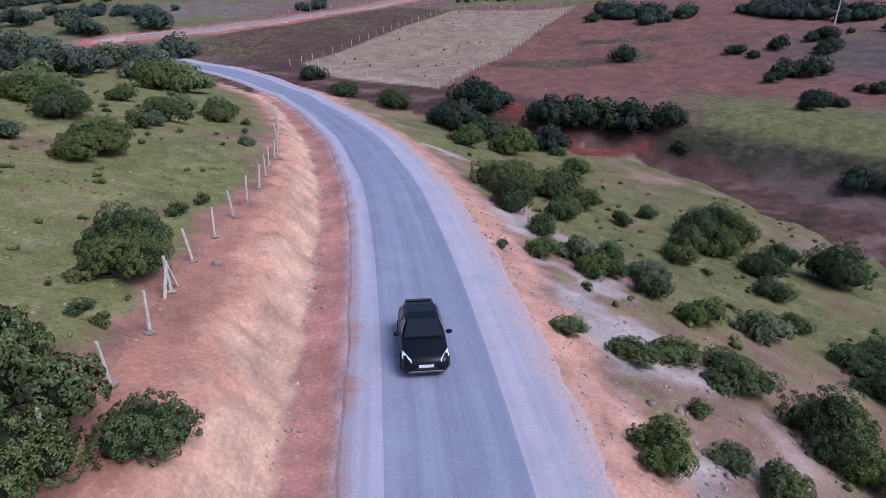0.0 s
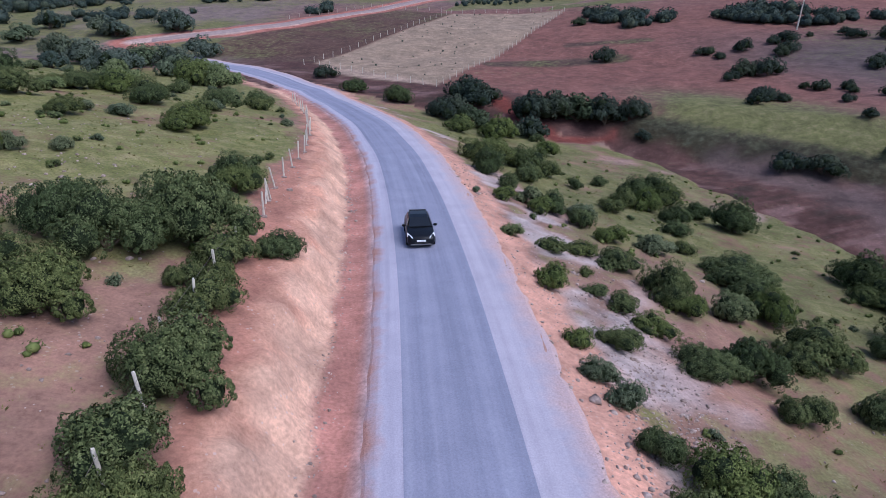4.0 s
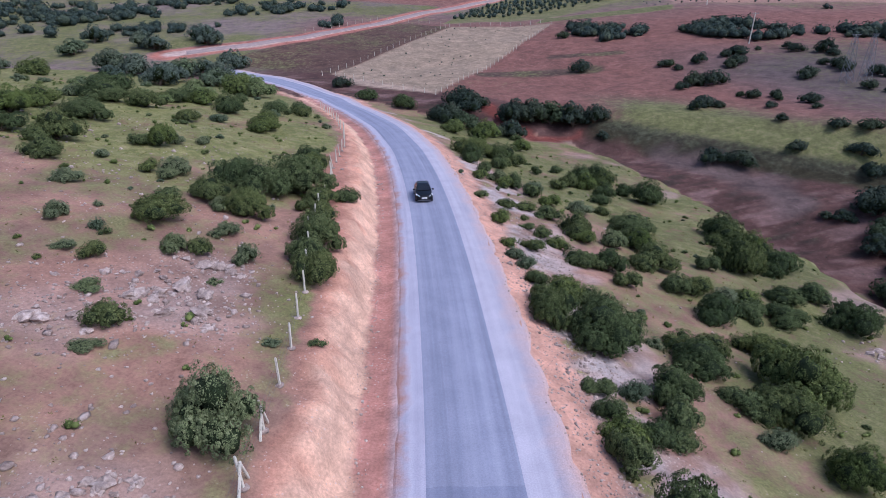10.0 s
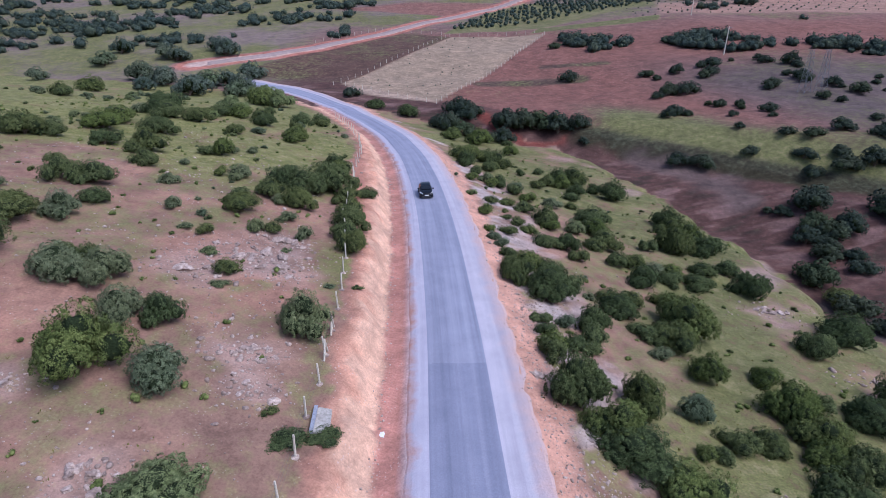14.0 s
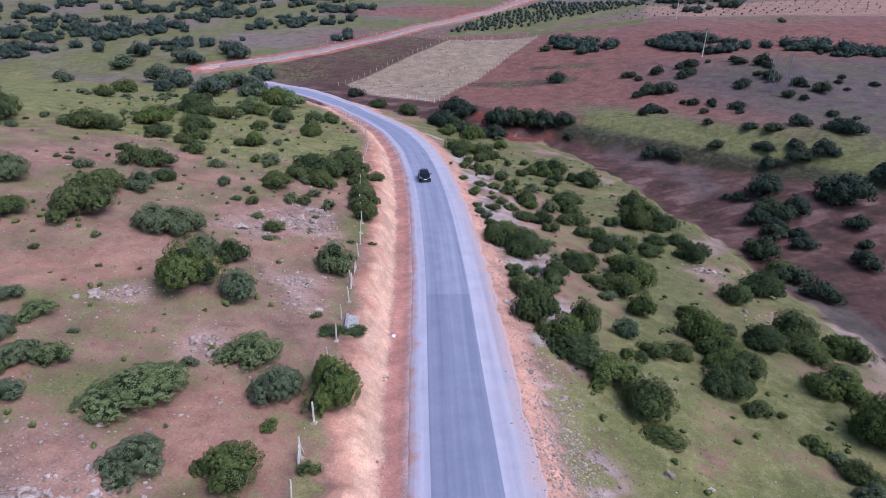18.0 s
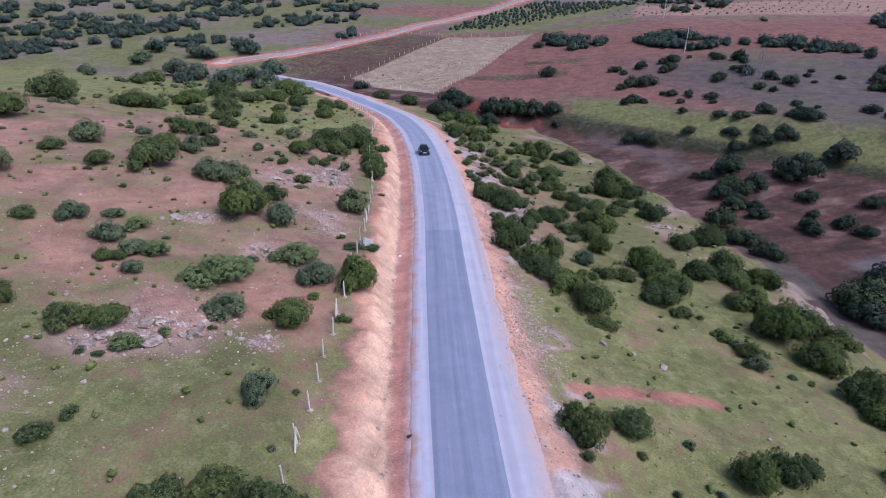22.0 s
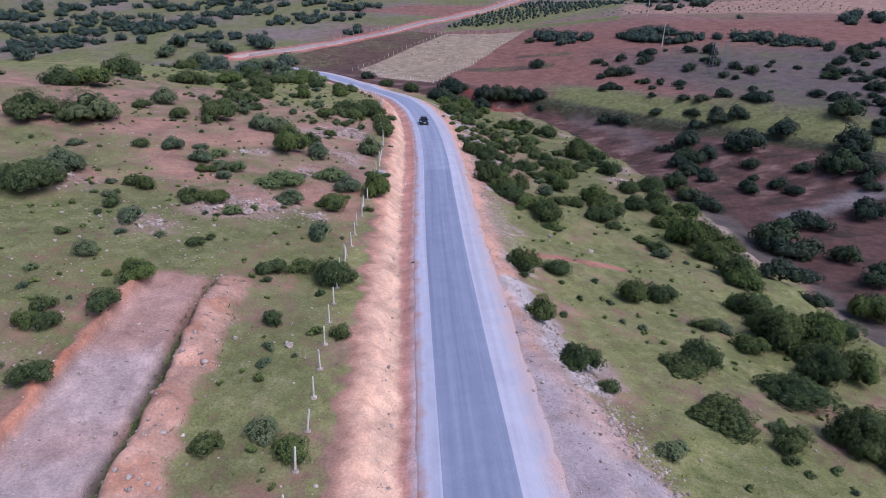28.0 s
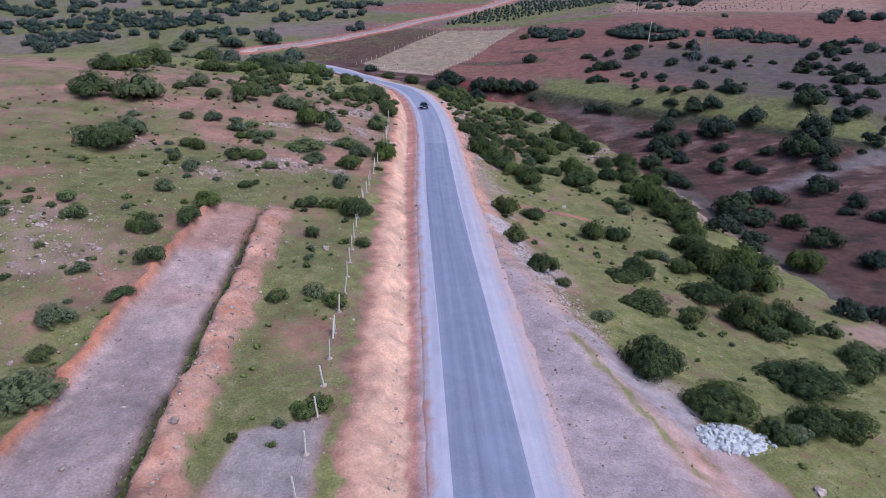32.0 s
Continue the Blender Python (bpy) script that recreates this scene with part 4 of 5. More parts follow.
# ---- shrubs ----
def lobes_of(r, count, flat):
    """Rounded masses that together make an uneven crown one metre in half width."""
    out = []
    for k in range(count):
        a = r.uniform(0, 2 * math.pi)
        far = 0.68 * math.sqrt(r.random()) if k else 0.0
        size = r.uniform(0.22, 0.42) * (1.1 if k == 0 else 1.0)
        out.append((far * math.cos(a), far * math.sin(a), max(0.20, flat * r.uniform(0.45, 0.85) * (1.1 - 0.75 * far)), size, size * r.uniform(0.75, 1.0)))
    return out


def crown_mesh(name, r, count, flat, tufts, cards, size, material):
    """Leaf tufts set over the lobes' outsides, each a cluster of small bent faces."""
    verts, faces, bends = [], [], []
    masses = lobes_of(r, count, flat)
    for cx, cy, cz, w, h in masses:
        turn = r.uniform(0, 6.28)
        for i in range(tufts):
            t, p = turn + i * 2.39996 + r.uniform(-0.3, 0.3), math.asin(-0.45 + 1.45 * (i + r.random()) / tufts)
            way = Vector((math.cos(t) * math.cos(p), math.sin(t) * math.cos(p), math.sin(p)))
            k = r.uniform(0.72, 1.18)
            mid = Vector((cx + way.x * w * k, cy + way.y * w * k, cz + way.z * h * k))
            if any((mid.x - q[0]) ** 2 / q[3] ** 2 + (mid.y - q[1]) ** 2 / q[3] ** 2 + (mid.z - q[2]) ** 2 / q[4] ** 2 < 0.5 for q in masses):
                continue
            wide = r.uniform(0.8, 1.35) * 1.48 * w / math.sqrt(tufts)
            for _ in range(cards):
                nrm = (way * 0.55 + Vector((r.gauss(0, 0.6), r.gauss(0, 0.6), r.gauss(0.1, 0.6)))).normalized()
                at = mid + nrm * wide * r.uniform(0.75, 1.1)
                if at.z < 0.01:
                    continue
                face = (nrm + Vector((r.gauss(0, 0.35), r.gauss(0, 0.35), r.gauss(0.1, 0.35)))).normalized()
                a = Matrix.Rotation(r.uniform(0, 6.28), 3, face) @ face.orthogonal().normalized()
                b = face.cross(a)
                s = size * r.uniform(0.65, 1.35)
                bend = (way * 0.75 + nrm * 0.55 + face * 0.35 + Vector((at.x * 0.25, at.y * 0.25, 0.05))).normalized()
                bends += [bend] * 4
                j = len(verts)
                verts += [at - a * s * 0.9, at - b * s * 0.45 + face * s * 0.16, at + b * s * 0.45 + face * s * 0.16, at + a * s - face * s * 0.2]
                faces += [(j, j + 1, j + 2), (j + 1, j + 3, j + 2)]
    me = bpy.data.meshes.new(name)
    me.from_pydata([tuple(v) for v in verts], [], faces)
    me.materials.append(material)
    me.shade_smooth()
    me.normals_split_custom_set_from_vertices([tuple(b) for b in bends])
    return me, masses


# Solid dark core within the lobes, standing in for their shaded depth.
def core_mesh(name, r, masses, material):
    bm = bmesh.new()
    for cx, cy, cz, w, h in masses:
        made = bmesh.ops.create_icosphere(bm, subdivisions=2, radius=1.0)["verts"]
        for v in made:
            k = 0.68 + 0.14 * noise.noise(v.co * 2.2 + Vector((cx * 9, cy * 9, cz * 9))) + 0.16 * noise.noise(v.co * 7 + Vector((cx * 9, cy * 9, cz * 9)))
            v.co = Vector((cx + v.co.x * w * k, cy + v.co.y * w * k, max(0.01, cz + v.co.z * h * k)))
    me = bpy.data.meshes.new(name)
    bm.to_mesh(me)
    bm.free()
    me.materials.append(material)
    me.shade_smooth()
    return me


def stem_mesh(name, r, masses):
    """One short trunk that forks into tapered limbs, all joined at its head."""
    bm = bmesh.new()

    def ring(c, rad):
        return [bm.verts.new(c + Vector((rad * math.cos(k * 1.0472), rad * math.sin(k * 1.0472), 0))) for k in range(6)]

    def skin(lo, hi):
        for k in range(6):
            bm.faces.new((lo[k], lo[(k + 1) % 6], hi[(k + 1) % 6], hi[k]))

    foot, head = ring(Vector((0, 0, -0.14)), 0.085), ring(Vector((0.01, 0.02, 0.10)), 0.065)
    skin(foot, head)
    for cx, cy, cz, w, h in masses[:6]:
        tip = Vector((cx, cy, cz * 0.9))
        bend = ring(Vector((cx * 0.5, cy * 0.5, 0.08 + cz * 0.42)), 0.036)
        skin(head, bend)
        skin(bend, ring(tip, 0.014))
    me = bpy.data.meshes.new(name)
    bm.to_mesh(me)
    bm.free()
    me.materials.append(BARK)
    return me


def shrub(kind, label, group, seed, count, flat, tufts, cards, size, leaf):
    r = random.Random(seed)
    ob = tagged(new(kind), label, "shrub", group)
    crown, masses = crown_mesh("crown", r, count, flat, tufts, cards, size, leaf)
    mesh_part("crown", crown, ob)
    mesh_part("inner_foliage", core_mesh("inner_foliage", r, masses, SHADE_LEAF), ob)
    mesh_part("trunk", stem_mesh("trunk", r, masses), ob)
    return ob


GROUP = "shrubs of the hillside"
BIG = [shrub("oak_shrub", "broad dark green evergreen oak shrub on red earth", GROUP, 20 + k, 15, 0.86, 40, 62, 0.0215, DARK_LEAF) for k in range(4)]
BIG_ABOVE = [shrub("oak_shrub", "broad green evergreen oak shrub on the slope above the road", GROUP, 30 + k, 15, 0.86, 40, 62, 0.0215, LEAF) for k in range(3)]
BIG_GREY = [shrub("grey_shrub", "broad grey-green shrub on stony grass above the road", GROUP, 35 + k, 15, 0.80, 40, 62, 0.0215, PALE_LEAF) for k in range(2)]
MID = [shrub("oak_shrub", "rounded dark green evergreen oak shrub on grassy earth", GROUP, 40 + k, 12, 0.90, 26, 46, 0.030, LEAF) for k in range(4)]
GREY = [shrub("grey_shrub", "grey-green spreading shrub on stony grass", GROUP, 60 + k, 12, 0.74, 24, 46, 0.030, PALE_LEAF) for k in range(3)]
LOW = [shrub("low_shrub", "small low green shrub on the open slope", "low shrubs of the hillside", 80 + k, 7, 0.70, 13, 30, 0.052, LEAF if k < 2 else PALE_LEAF) for k in range(4)]
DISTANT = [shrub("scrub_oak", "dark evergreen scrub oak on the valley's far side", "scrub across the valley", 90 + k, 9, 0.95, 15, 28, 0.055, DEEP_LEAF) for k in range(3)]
FAR_SCRUB = [shrub("scrub_oak", "evergreen scrub oak on the land beyond the hill, its green paled for haze", "scrub beyond the hill", 96 + k, 9, 0.95, 15, 28, 0.055, HAZY_LEAF) for k in range(3)]
first = set()


def plant(kinds, x, y, r, sink=0.06, stretch=1.0):
    ob = rng.choice(kinds)
    m = (Matrix.Translation((x, y, height(x, y) - sink * r)) @ Matrix.Rotation(rng.uniform(0, 6.28), 4, "Z")
         @ Matrix.Diagonal((r * rng.uniform(0.92, 1.15), r * rng.uniform(0.86, 1.05), r * stretch * rng.uniform(0.85, 1.1), 1)))
    if ob not in first:
        first.add(ob)
        ob.matrix_basis = m
        return ob
    made = copy_thing(ob, Matrix.Identity(4))
    made.matrix_basis = m
    return made


for places in (ABOVE, BELOW, ACROSS):
    for x, y, r, *tall in places:
        h = tall[0] / 1.08 if tall else 1.0
        if places is ACROSS:
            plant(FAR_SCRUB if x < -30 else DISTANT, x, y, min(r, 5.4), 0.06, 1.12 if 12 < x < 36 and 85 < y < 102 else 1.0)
        elif r > 1.6 and x < 45 and y < 60:
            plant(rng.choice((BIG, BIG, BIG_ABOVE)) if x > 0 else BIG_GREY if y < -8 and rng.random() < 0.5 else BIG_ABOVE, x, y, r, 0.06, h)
        elif r > 0.85:
            plant(MID if rng.random() < (0.45 if x < -12 else 0.85) else GREY, x, y, r, 0.06, h)
        else:
            plant(LOW, x, y, r, 0.06, h)


# ---- small growth between the shrubs ----
def clear_of(x, y, keep=1.0):
    return all((x - a) ** 2 + (y - b) ** 2 > (r * keep) ** 2 for places in (ABOVE, BELOW, ACROSS) for a, b, r, *_ in places)


def bare_of_shrubs(x, y):
    d = float(across(np.array([x]), np.array([y]))[0])
    cut, bed, heap, ditch, rim = dirt_track(np.array([x]), np.array([y]))
    return (-10.5 < d < 9.5 + 6 * (y < -70)) or max(bed[0], heap[0], ditch[0]) > 0.05


count = 0
while count < 190:
    x, y = rng.uniform(-60, 44), rng.uniform(-122, 60)
    if not bare_of_shrubs(x, y) and clear_of(x, y, 1.25):
        plant(LOW, x, y, rng.uniform(0.25, 0.6))
        count += 1
while count < 250:
    x, y = rng.uniform(-46, -20), rng.uniform(-120, -70)
    if not bare_of_shrubs(x, y) and clear_of(x, y, 1.2):
        plant(LOW, x, y, rng.uniform(0.35, 0.85))
        count += 1
# clumps on the slope above the road, thicker towards the crest
count = 0
while count < 100:
    cx, cy = rng.uniform(-74, -13), rng.uniform(-70, 84)
    if rng.random() > 0.35 + 0.65 * step(-20, 40, cy):
        continue
    for _ in range(rng.choice((1, 1, 2, 3, 4))):
        x, y = rng.gauss(cx, 1.6), rng.gauss(cy, 1.3)
        if not bare_of_shrubs(x, y) and clear_of(x, y, 1.05):
            r = rng.uniform(0.45, 0.95) if rng.random() < 0.7 else rng.uniform(0.9, 1.6)
            plant(LOW if r < 0.8 else GREY, x, y, r)
            count += 1


# ---- woods and trees too far off to count ----
def far_crowns(name, spots, label, seed, lobes=4, cards=34, material=FAR_LEAF, category="trees"):
    """One mesh of leafy crowns: a few uneven lobes each, every lobe a small core with leaf sprays over it."""
    rs = np.random.RandomState(seed)
    bm = bmesh.new()
    bmesh.ops.create_icosphere(bm, subdivisions=1, radius=1.0)
    base = np.array([v.co[:] for v in bm.verts])
    tris = np.array([[v.index for v in f.verts] for f in bm.faces])
    bm.free()
    pts = np.array(spots)
    z = land(pts[:, 0], pts[:, 1])
    n = len(pts) * lobes
    first_lobe = np.tile(np.arange(lobes) == 0, len(pts))
    s = np.repeat(pts[:, 2], lobes)
    turn = rs.uniform(0, 6.28, n)
    w = s * rs.uniform(0.42, 0.72, n) * np.where(first_lobe, 1.15, 0.9)
    off = np.where(first_lobe, 0, s * rs.uniform(0.4, 0.8, n))
    mid = np.stack([np.repeat(pts[:, 0], lobes) + off * np.cos(turn), np.repeat(pts[:, 1], lobes) + off * np.sin(turn), np.repeat(z, lobes) + w * rs.uniform(0.5, 0.85, n)], 1)
    flat = np.stack([w, w, w * rs.uniform(0.8, 1.0, n)], 1)
    core = mid[:, None] + base[None] * 0.80 * flat[:, None] * rs.uniform(0.85, 1.1, (n, len(base), 1))
    way = rs.normal(0, 1, (n, cards, 3)) + (0, 0, 0.45)
    way /= np.linalg.norm(way, axis=2, keepdims=True)
    at = mid[:, None] + way * flat[:, None] * rs.uniform(0.85, 1.2, (n, cards, 1))
    a = np.cross(way + rs.normal(0, 0.5, way.shape), rs.normal(0, 1, way.shape))
    a /= np.linalg.norm(a, axis=2, keepdims=True)
    b = np.cross(way, a)
    size = (w[:, None] * rs.uniform(0.11, 0.23, (n, cards)))[..., None]
    spray = np.stack([at - a * size, at - b * size * 0.6 + way * size * 0.3, at + a * size, at + b * size * 0.6 + way * size * 0.3], 2)
    nc = n * len(base)
    fc = (tris[None] + (np.arange(n) * len(base))[:, None, None]).reshape(-1, 3)
    q = nc + np.arange(n * cards)[:, None] * 4
    fs = np.concatenate([q + (0, 1, 2), q + (0, 2, 3)])
    v, f = np.concatenate([core.reshape(-1, 3), spray.reshape(-1, 3)]), np.concatenate([fc, fs])
    me = bpy.data.meshes.new(name)
    me.vertices.add(len(v))
    me.vertices.foreach_set("co", v.astype(np.float32).ravel())
    me.loops.add(f.size)
    me.loops.foreach_set("vertex_index", f.astype(np.int32).ravel())
    me.polygons.add(len(f))
    me.polygons.foreach_set("loop_start", np.arange(0, f.size, 3, dtype=np.int32))
    me.update(calc_edges=True)
    me.materials.append(material)
    return tagged(new(name, me), label, category, kind="stuff")


def scatter(n, lo_x, hi_x, lo_y, hi_y, small, large, want):
    out = []
    tries = 0
    while len(out) < n and tries < n * 60:
        tries += 1
        x, y = rng.uniform(lo_x, hi_x), rng.uniform(lo_y, hi_y)
        if want(x, y):
            out.append((x, y, rng.uniform(small, large)))
    return out


def patchy(size, seed, level):
    return lambda x, y: float(wobble(np.array([x]), np.array([y]), size, seed)[0]) > level


def open_land(x, y):
    a, b = np.array([x]), np.array([y])
    return not any(float(inside(a, b, f)[0]) > 0.1 for f in (PALE_FIELD, BROWN_FIELD)) and float(beside(a, b, FAR_ROAD)[0]) > 9 and clear_of(x, y, 1.1)


spots = scatter(980, -460, -40, 190, 640, 2.2, 5.0, lambda x, y: patchy(45, 2.0, -0.08)(x, y) and open_land(x, y))
spots += scatter(240, -230, -40, 168, 330, 1.8, 3.6, lambda x, y: patchy(22, 5.0, 0.1)(x, y) and open_land(x, y))
spots += scatter(190, 48, 240, 150, 205, 1.4, 3.8, lambda x, y: abs(y - 196 + 0.42 * (x - 50)) < 8 + 6 * math.sin(x / 7) and patchy(11, 4.0, -0.25)(x, y) and open_land(x, y))
spots += scatter(300, 120, 500, 180, 620, 2.2, 5.0, lambda x, y: patchy(50, 7.0, 0.25)(x, y) and open_land(x, y))
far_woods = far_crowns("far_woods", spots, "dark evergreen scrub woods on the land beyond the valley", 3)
ORCHARD = [(3, 236), (20, 287), (68, 338), (120, 298), (47, 256)]
rows = [(x, y, rng.uniform(1.5, 2.2)) for i in range(-30, 40) for j in range(30)
        for x, y in [(4 + i * 4.2 + j * 2.6 + rng.uniform(-0.6, 0.6), 232 + j * 4.2 - i * 0.4 + rng.uniform(-0.6, 0.6))]
        if float(inside(np.array([x]), np.array([y]), ORCHARD)[0]) > 0.5 and rng.random() < 0.92]
orchard = far_crowns("orchard", rows, "rows of young olive trees on a far slope", 4, 1)
rows = [(x, y, rng.uniform(0.5, 0.9)) for i in range(24) for j in range(9)
        for x, y in [(92 + i * 6.5 + rng.uniform(-1, 1), 246 + j * 9 + i * 0.8 + rng.uniform(-1, 1))]]
rows += [(x, y, rng.uniform(0.25, 0.45)) for x, y, _ in scatter(60, -30, 44, 122, 220, 1, 1, lambda x, y: float(inside(np.array([x]), np.array([y]), PALE_FIELD)[0]) > 0.9)]
saplings = far_crowns("saplings", rows, "young planted trees dotted over pale fields", 5, 1)
valley_spots = scatter(330, 58, 230, -60, 150, 0.9, 3.0, lambda x, y: patchy(18, 3.0, 0.05)(x, y) and open_land(x, y) and y + 0.73 * x > 60)
valley_spots.sort(key=lambda spot: spot[0])
for x, y, r in valley_spots[:220]:
    plant(DISTANT, x, y, r * 1.1)
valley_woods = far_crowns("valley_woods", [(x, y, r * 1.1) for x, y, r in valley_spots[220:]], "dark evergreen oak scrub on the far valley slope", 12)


def tussocks(name, spots, label, material, blades=6, tall=1.0, slim=0.3):
    """Tufts of leaning blades, too many to count."""
    rs = np.random.RandomState(len(spots))
    pts = np.array(spots)
    n = len(pts)
    z = land(pts[:, 0], pts[:, 1])
    ang = rs.uniform(0, 6.28, (n, blades))
    s = pts[:, 2, None] * rs.uniform(0.6, 1.3, (n, blades))
    cx, cy = pts[:, 0, None] + 0.4 * s * np.cos(ang), pts[:, 1, None] + 0.4 * s * np.sin(ang)
    px, py = -np.sin(ang) * s * slim, np.cos(ang) * s * slim
    lean = rs.uniform(0.2, 1.1, (n, blades)) * s
    low = z[:, None] - 0.03 + 0 * s
    v = np.stack([np.stack([cx - px, cy - py, low], -1), np.stack([cx + px, cy + py, low], -1),
                  np.stack([cx + lean * np.cos(ang), cy + lean * np.sin(ang), low + tall * s * rs.uniform(0.5, 1.0, (n, blades))], -1)], 2)
    f = np.arange(n * blades * 3)
    me = bpy.data.meshes.new(name)
    me.vertices.add(len(f))
    me.vertices.foreach_set("co", v.astype(np.float32).ravel())
    me.loops.add(len(f))
    me.loops.foreach_set("vertex_index", f.astype(np.int32))
    me.polygons.add(len(f) // 3)
    me.polygons.foreach_set("loop_start", np.arange(0, len(f), 3, dtype=np.int32))
    me.update(calc_edges=True)
    me.materials.append(material)
    return tagged(new(name, me), label, "grass", kind="stuff")


rs = np.random.RandomState(11)
tx, ty = rs.uniform(-62, 46, 60000), rs.uniform(-126, 80, 60000)
_, tg, _ = zones(tx, ty)
td = across(tx, ty)
keep = (tg + 0.35 * wobble(tx, ty, 3.0, 8.8) + rs.uniform(-0.3, 0.3, len(tx)) > 0.52) & (np.abs(td) > 8.6)
grass = tussocks("grass", list(zip(tx[keep], ty[keep], np.minimum(0.15, 0.04 + rs.exponential(0.045, keep.sum())))), "short olive and straw-coloured grass on the slopes", TUFT)
keep = (rs.uniform(0, 1, len(tx)) > 0.93) & (np.abs(td) > 9.0) & (tg > 0.1)
herbs = tussocks("herbs", list(zip(tx[keep], ty[keep], np.minimum(0.12, 0.04 + rs.exponential(0.03, keep.sum())))), "small dark green herbs scattered over the slopes", LEAF, 16, 0.7, 0.13)
dx, dy = rs.uniform(-22, -8, 30000), rs.uniform(-124, -68, 30000)
_, bed, heap, ditch, _ = dirt_track(dx, dy)
keep = (ditch > 0.35) | ((heap > 0.2) & (heap < 0.6) & (rs.uniform(0, 1, len(dx)) > 0.8))
ditch_grass = tussocks("ditch_grass", list(zip(dx[keep], dy[keep], np.minimum(0.2, 0.06 + rs.exponential(0.06, keep.sum())))), "green weeds along the ditch and heap of the dirt track", LEAF, 10, 0.9, 0.16)


vx, vy = rs.uniform(30, 130, 16000), rs.uniform(0, 100, 16000)
keep = (hill(vx, vy) < beyond(vx, vy) - 1.0) & (vy + 0.75 * (vx - 36) < 100) & (wobble(vx, vy, 4, 5.2) + rs.uniform(-0.7, 0.7, len(vx)) > 0)
dry_scrub = tussocks("dry_scrub", list(zip(vx[keep], vy[keep], np.minimum(0.22, 0.07 + rs.exponential(0.05, keep.sum())))), "low dark scrub over the slope of the valley", DEEP_LEAF, 9, 0.7, 0.3)


spots = scatter(900, -62, 44, -122, 70, 0.16, 0.42, lambda x, y: not bare_of_shrubs(x, y) and patchy(6, 2.2, -0.2)(x, y))
dwarf = far_crowns("dwarf_shrubs", spots, "tiny dark green dwarf shrubs dotted over the slopes", 8, 3, 30, LEAF, "shrubs")


# ---- fence on top of the bank ----
def post_mesh(r):
    bm = bmesh.new()
    w = 0.055
    rings = []
    for z, k in ((-0.25, 1.0), (0.0, 1.0), (0.8, 0.96), (1.42, 0.90), (1.5, 0.72)):
        rings.append([bm.verts.new((w * k * sx + r.uniform(-0.006, 0.006), w * k * sy + r.uniform(-0.006, 0.006), z))
                      for sx, sy in ((-1, -0.6), (-0.6, -1), (0.6, -1), (1, -0.6), (1, 0.6), (0.6, 1), (-0.6, 1), (-1, 0.6))])
    for lo, hi in zip(rings, rings[1:]):
        for k in range(8):
            bm.faces.new((lo[k], lo[(k + 1) % 8], hi[(k + 1) % 8], hi[k]))
    bm.faces.new(rings[-1])
    me = bpy.data.meshes.new("post")
    bm.to_mesh(me)
    bm.free()
    me.materials.append(POST_PAINT)
    return me


def footing_mesh(r):
    bm = bmesh.new()
    for v in bmesh.ops.create_icosphere(bm, subdivisions=2, radius=0.26)["verts"]:
        v.co *= 0.85 + 0.3 * noise.noise(v.co * 6 + Vector((r.random(), 0, 0)))
        v.co.z *= 0.45
    me = bpy.data.meshes.new("footing")
    bm.to_mesh(me)
    bm.free()
    me.materials.append(STONE)
    return me


def fence_line(ys, offset, label):
    ob = tagged(new("fence"), label, "fence")
    posts, foot = [post_mesh(rng) for _ in range(4)], footing_mesh(rng)
    tops = []
    for k, y in enumerate(ys):
        off = float(smooth_steps(y, [-130, -85, -67, -49, -24, -6, 5, 12, 18, 23, 33, 80], [-9.7, -9.6, -10.0, -9.4, -8.65, -9.0, -10.2, -9.7, -9.5, -10.2, -9.0, -7.6])) + offset
        x = float(road_x(y)) + off + rng.uniform(-0.12, 0.12)
        z = height(x, y)
        p = mesh_part("post", posts[k % 4], ob)
        p.matrix_basis = pose(x, y, z, rng.gauss(0, 3), rng.gauss(0, 3.5), rng.uniform(0, 90))
        tops.append(Vector((x, y, z)))
        f = mesh_part("footing", foot, p)
        f.matrix_basis = pose(0, 0, 0.02, 0, 0, rng.uniform(0, 360))
        if min(abs(y - b) for b in (22.4, -21.6, -44.8, -61.8, -92.0)) < 1.6:
            for s in (-1, 1):
                b = mesh_part("brace", posts[(k + 1) % 4], ob)
                b.matrix_basis = pose(x, y + 0.62 * s, height(x, y + 0.62 * s) - 0.1, 26 * s, 0, 0)
    for h in (0.45, 0.9, 1.3):
        bm = bmesh.new()
        rings = []
        for at in tops:
            rings.append([bm.verts.new(at + Vector((0.007 * math.cos(q * 2.094), 0, h + 0.007 * math.sin(q * 2.094)))) for q in range(3)])
        for lo, hi in zip(rings, rings[1:]):
            for q in range(3):
                bm.faces.new((lo[q], lo[(q + 1) % 3], hi[(q + 1) % 3], hi[q]))
        part("wire", bm, WIRE, ob, "thin rusty fence wire")
    return ob


fence_line(list(np.arange(-124, 86, 3.15)), 0.0, "pale concrete fence posts along the top of the cut bank")


def field_fence(points, gap, name_label):
    ob = tagged(new("fence"), name_label, "fence", "fences of the far fields")
    me = post_mesh(rng)
    for (ax, ay), (bx, by) in zip(points, points[1:]):
        n = int(math.hypot(bx - ax, by - ay) / gap)
        for k in range(n):
            x, y = ax + (bx - ax) * k / n, ay + (by - ay) * k / n
            p = mesh_part("post", me, ob)
            p.matrix_basis = pose(x, y, height(x, y), rng.gauss(0, 3), rng.gauss(0, 3), 0) @ Matrix.Diagonal((1.1, 1.1, 0.9, 1))


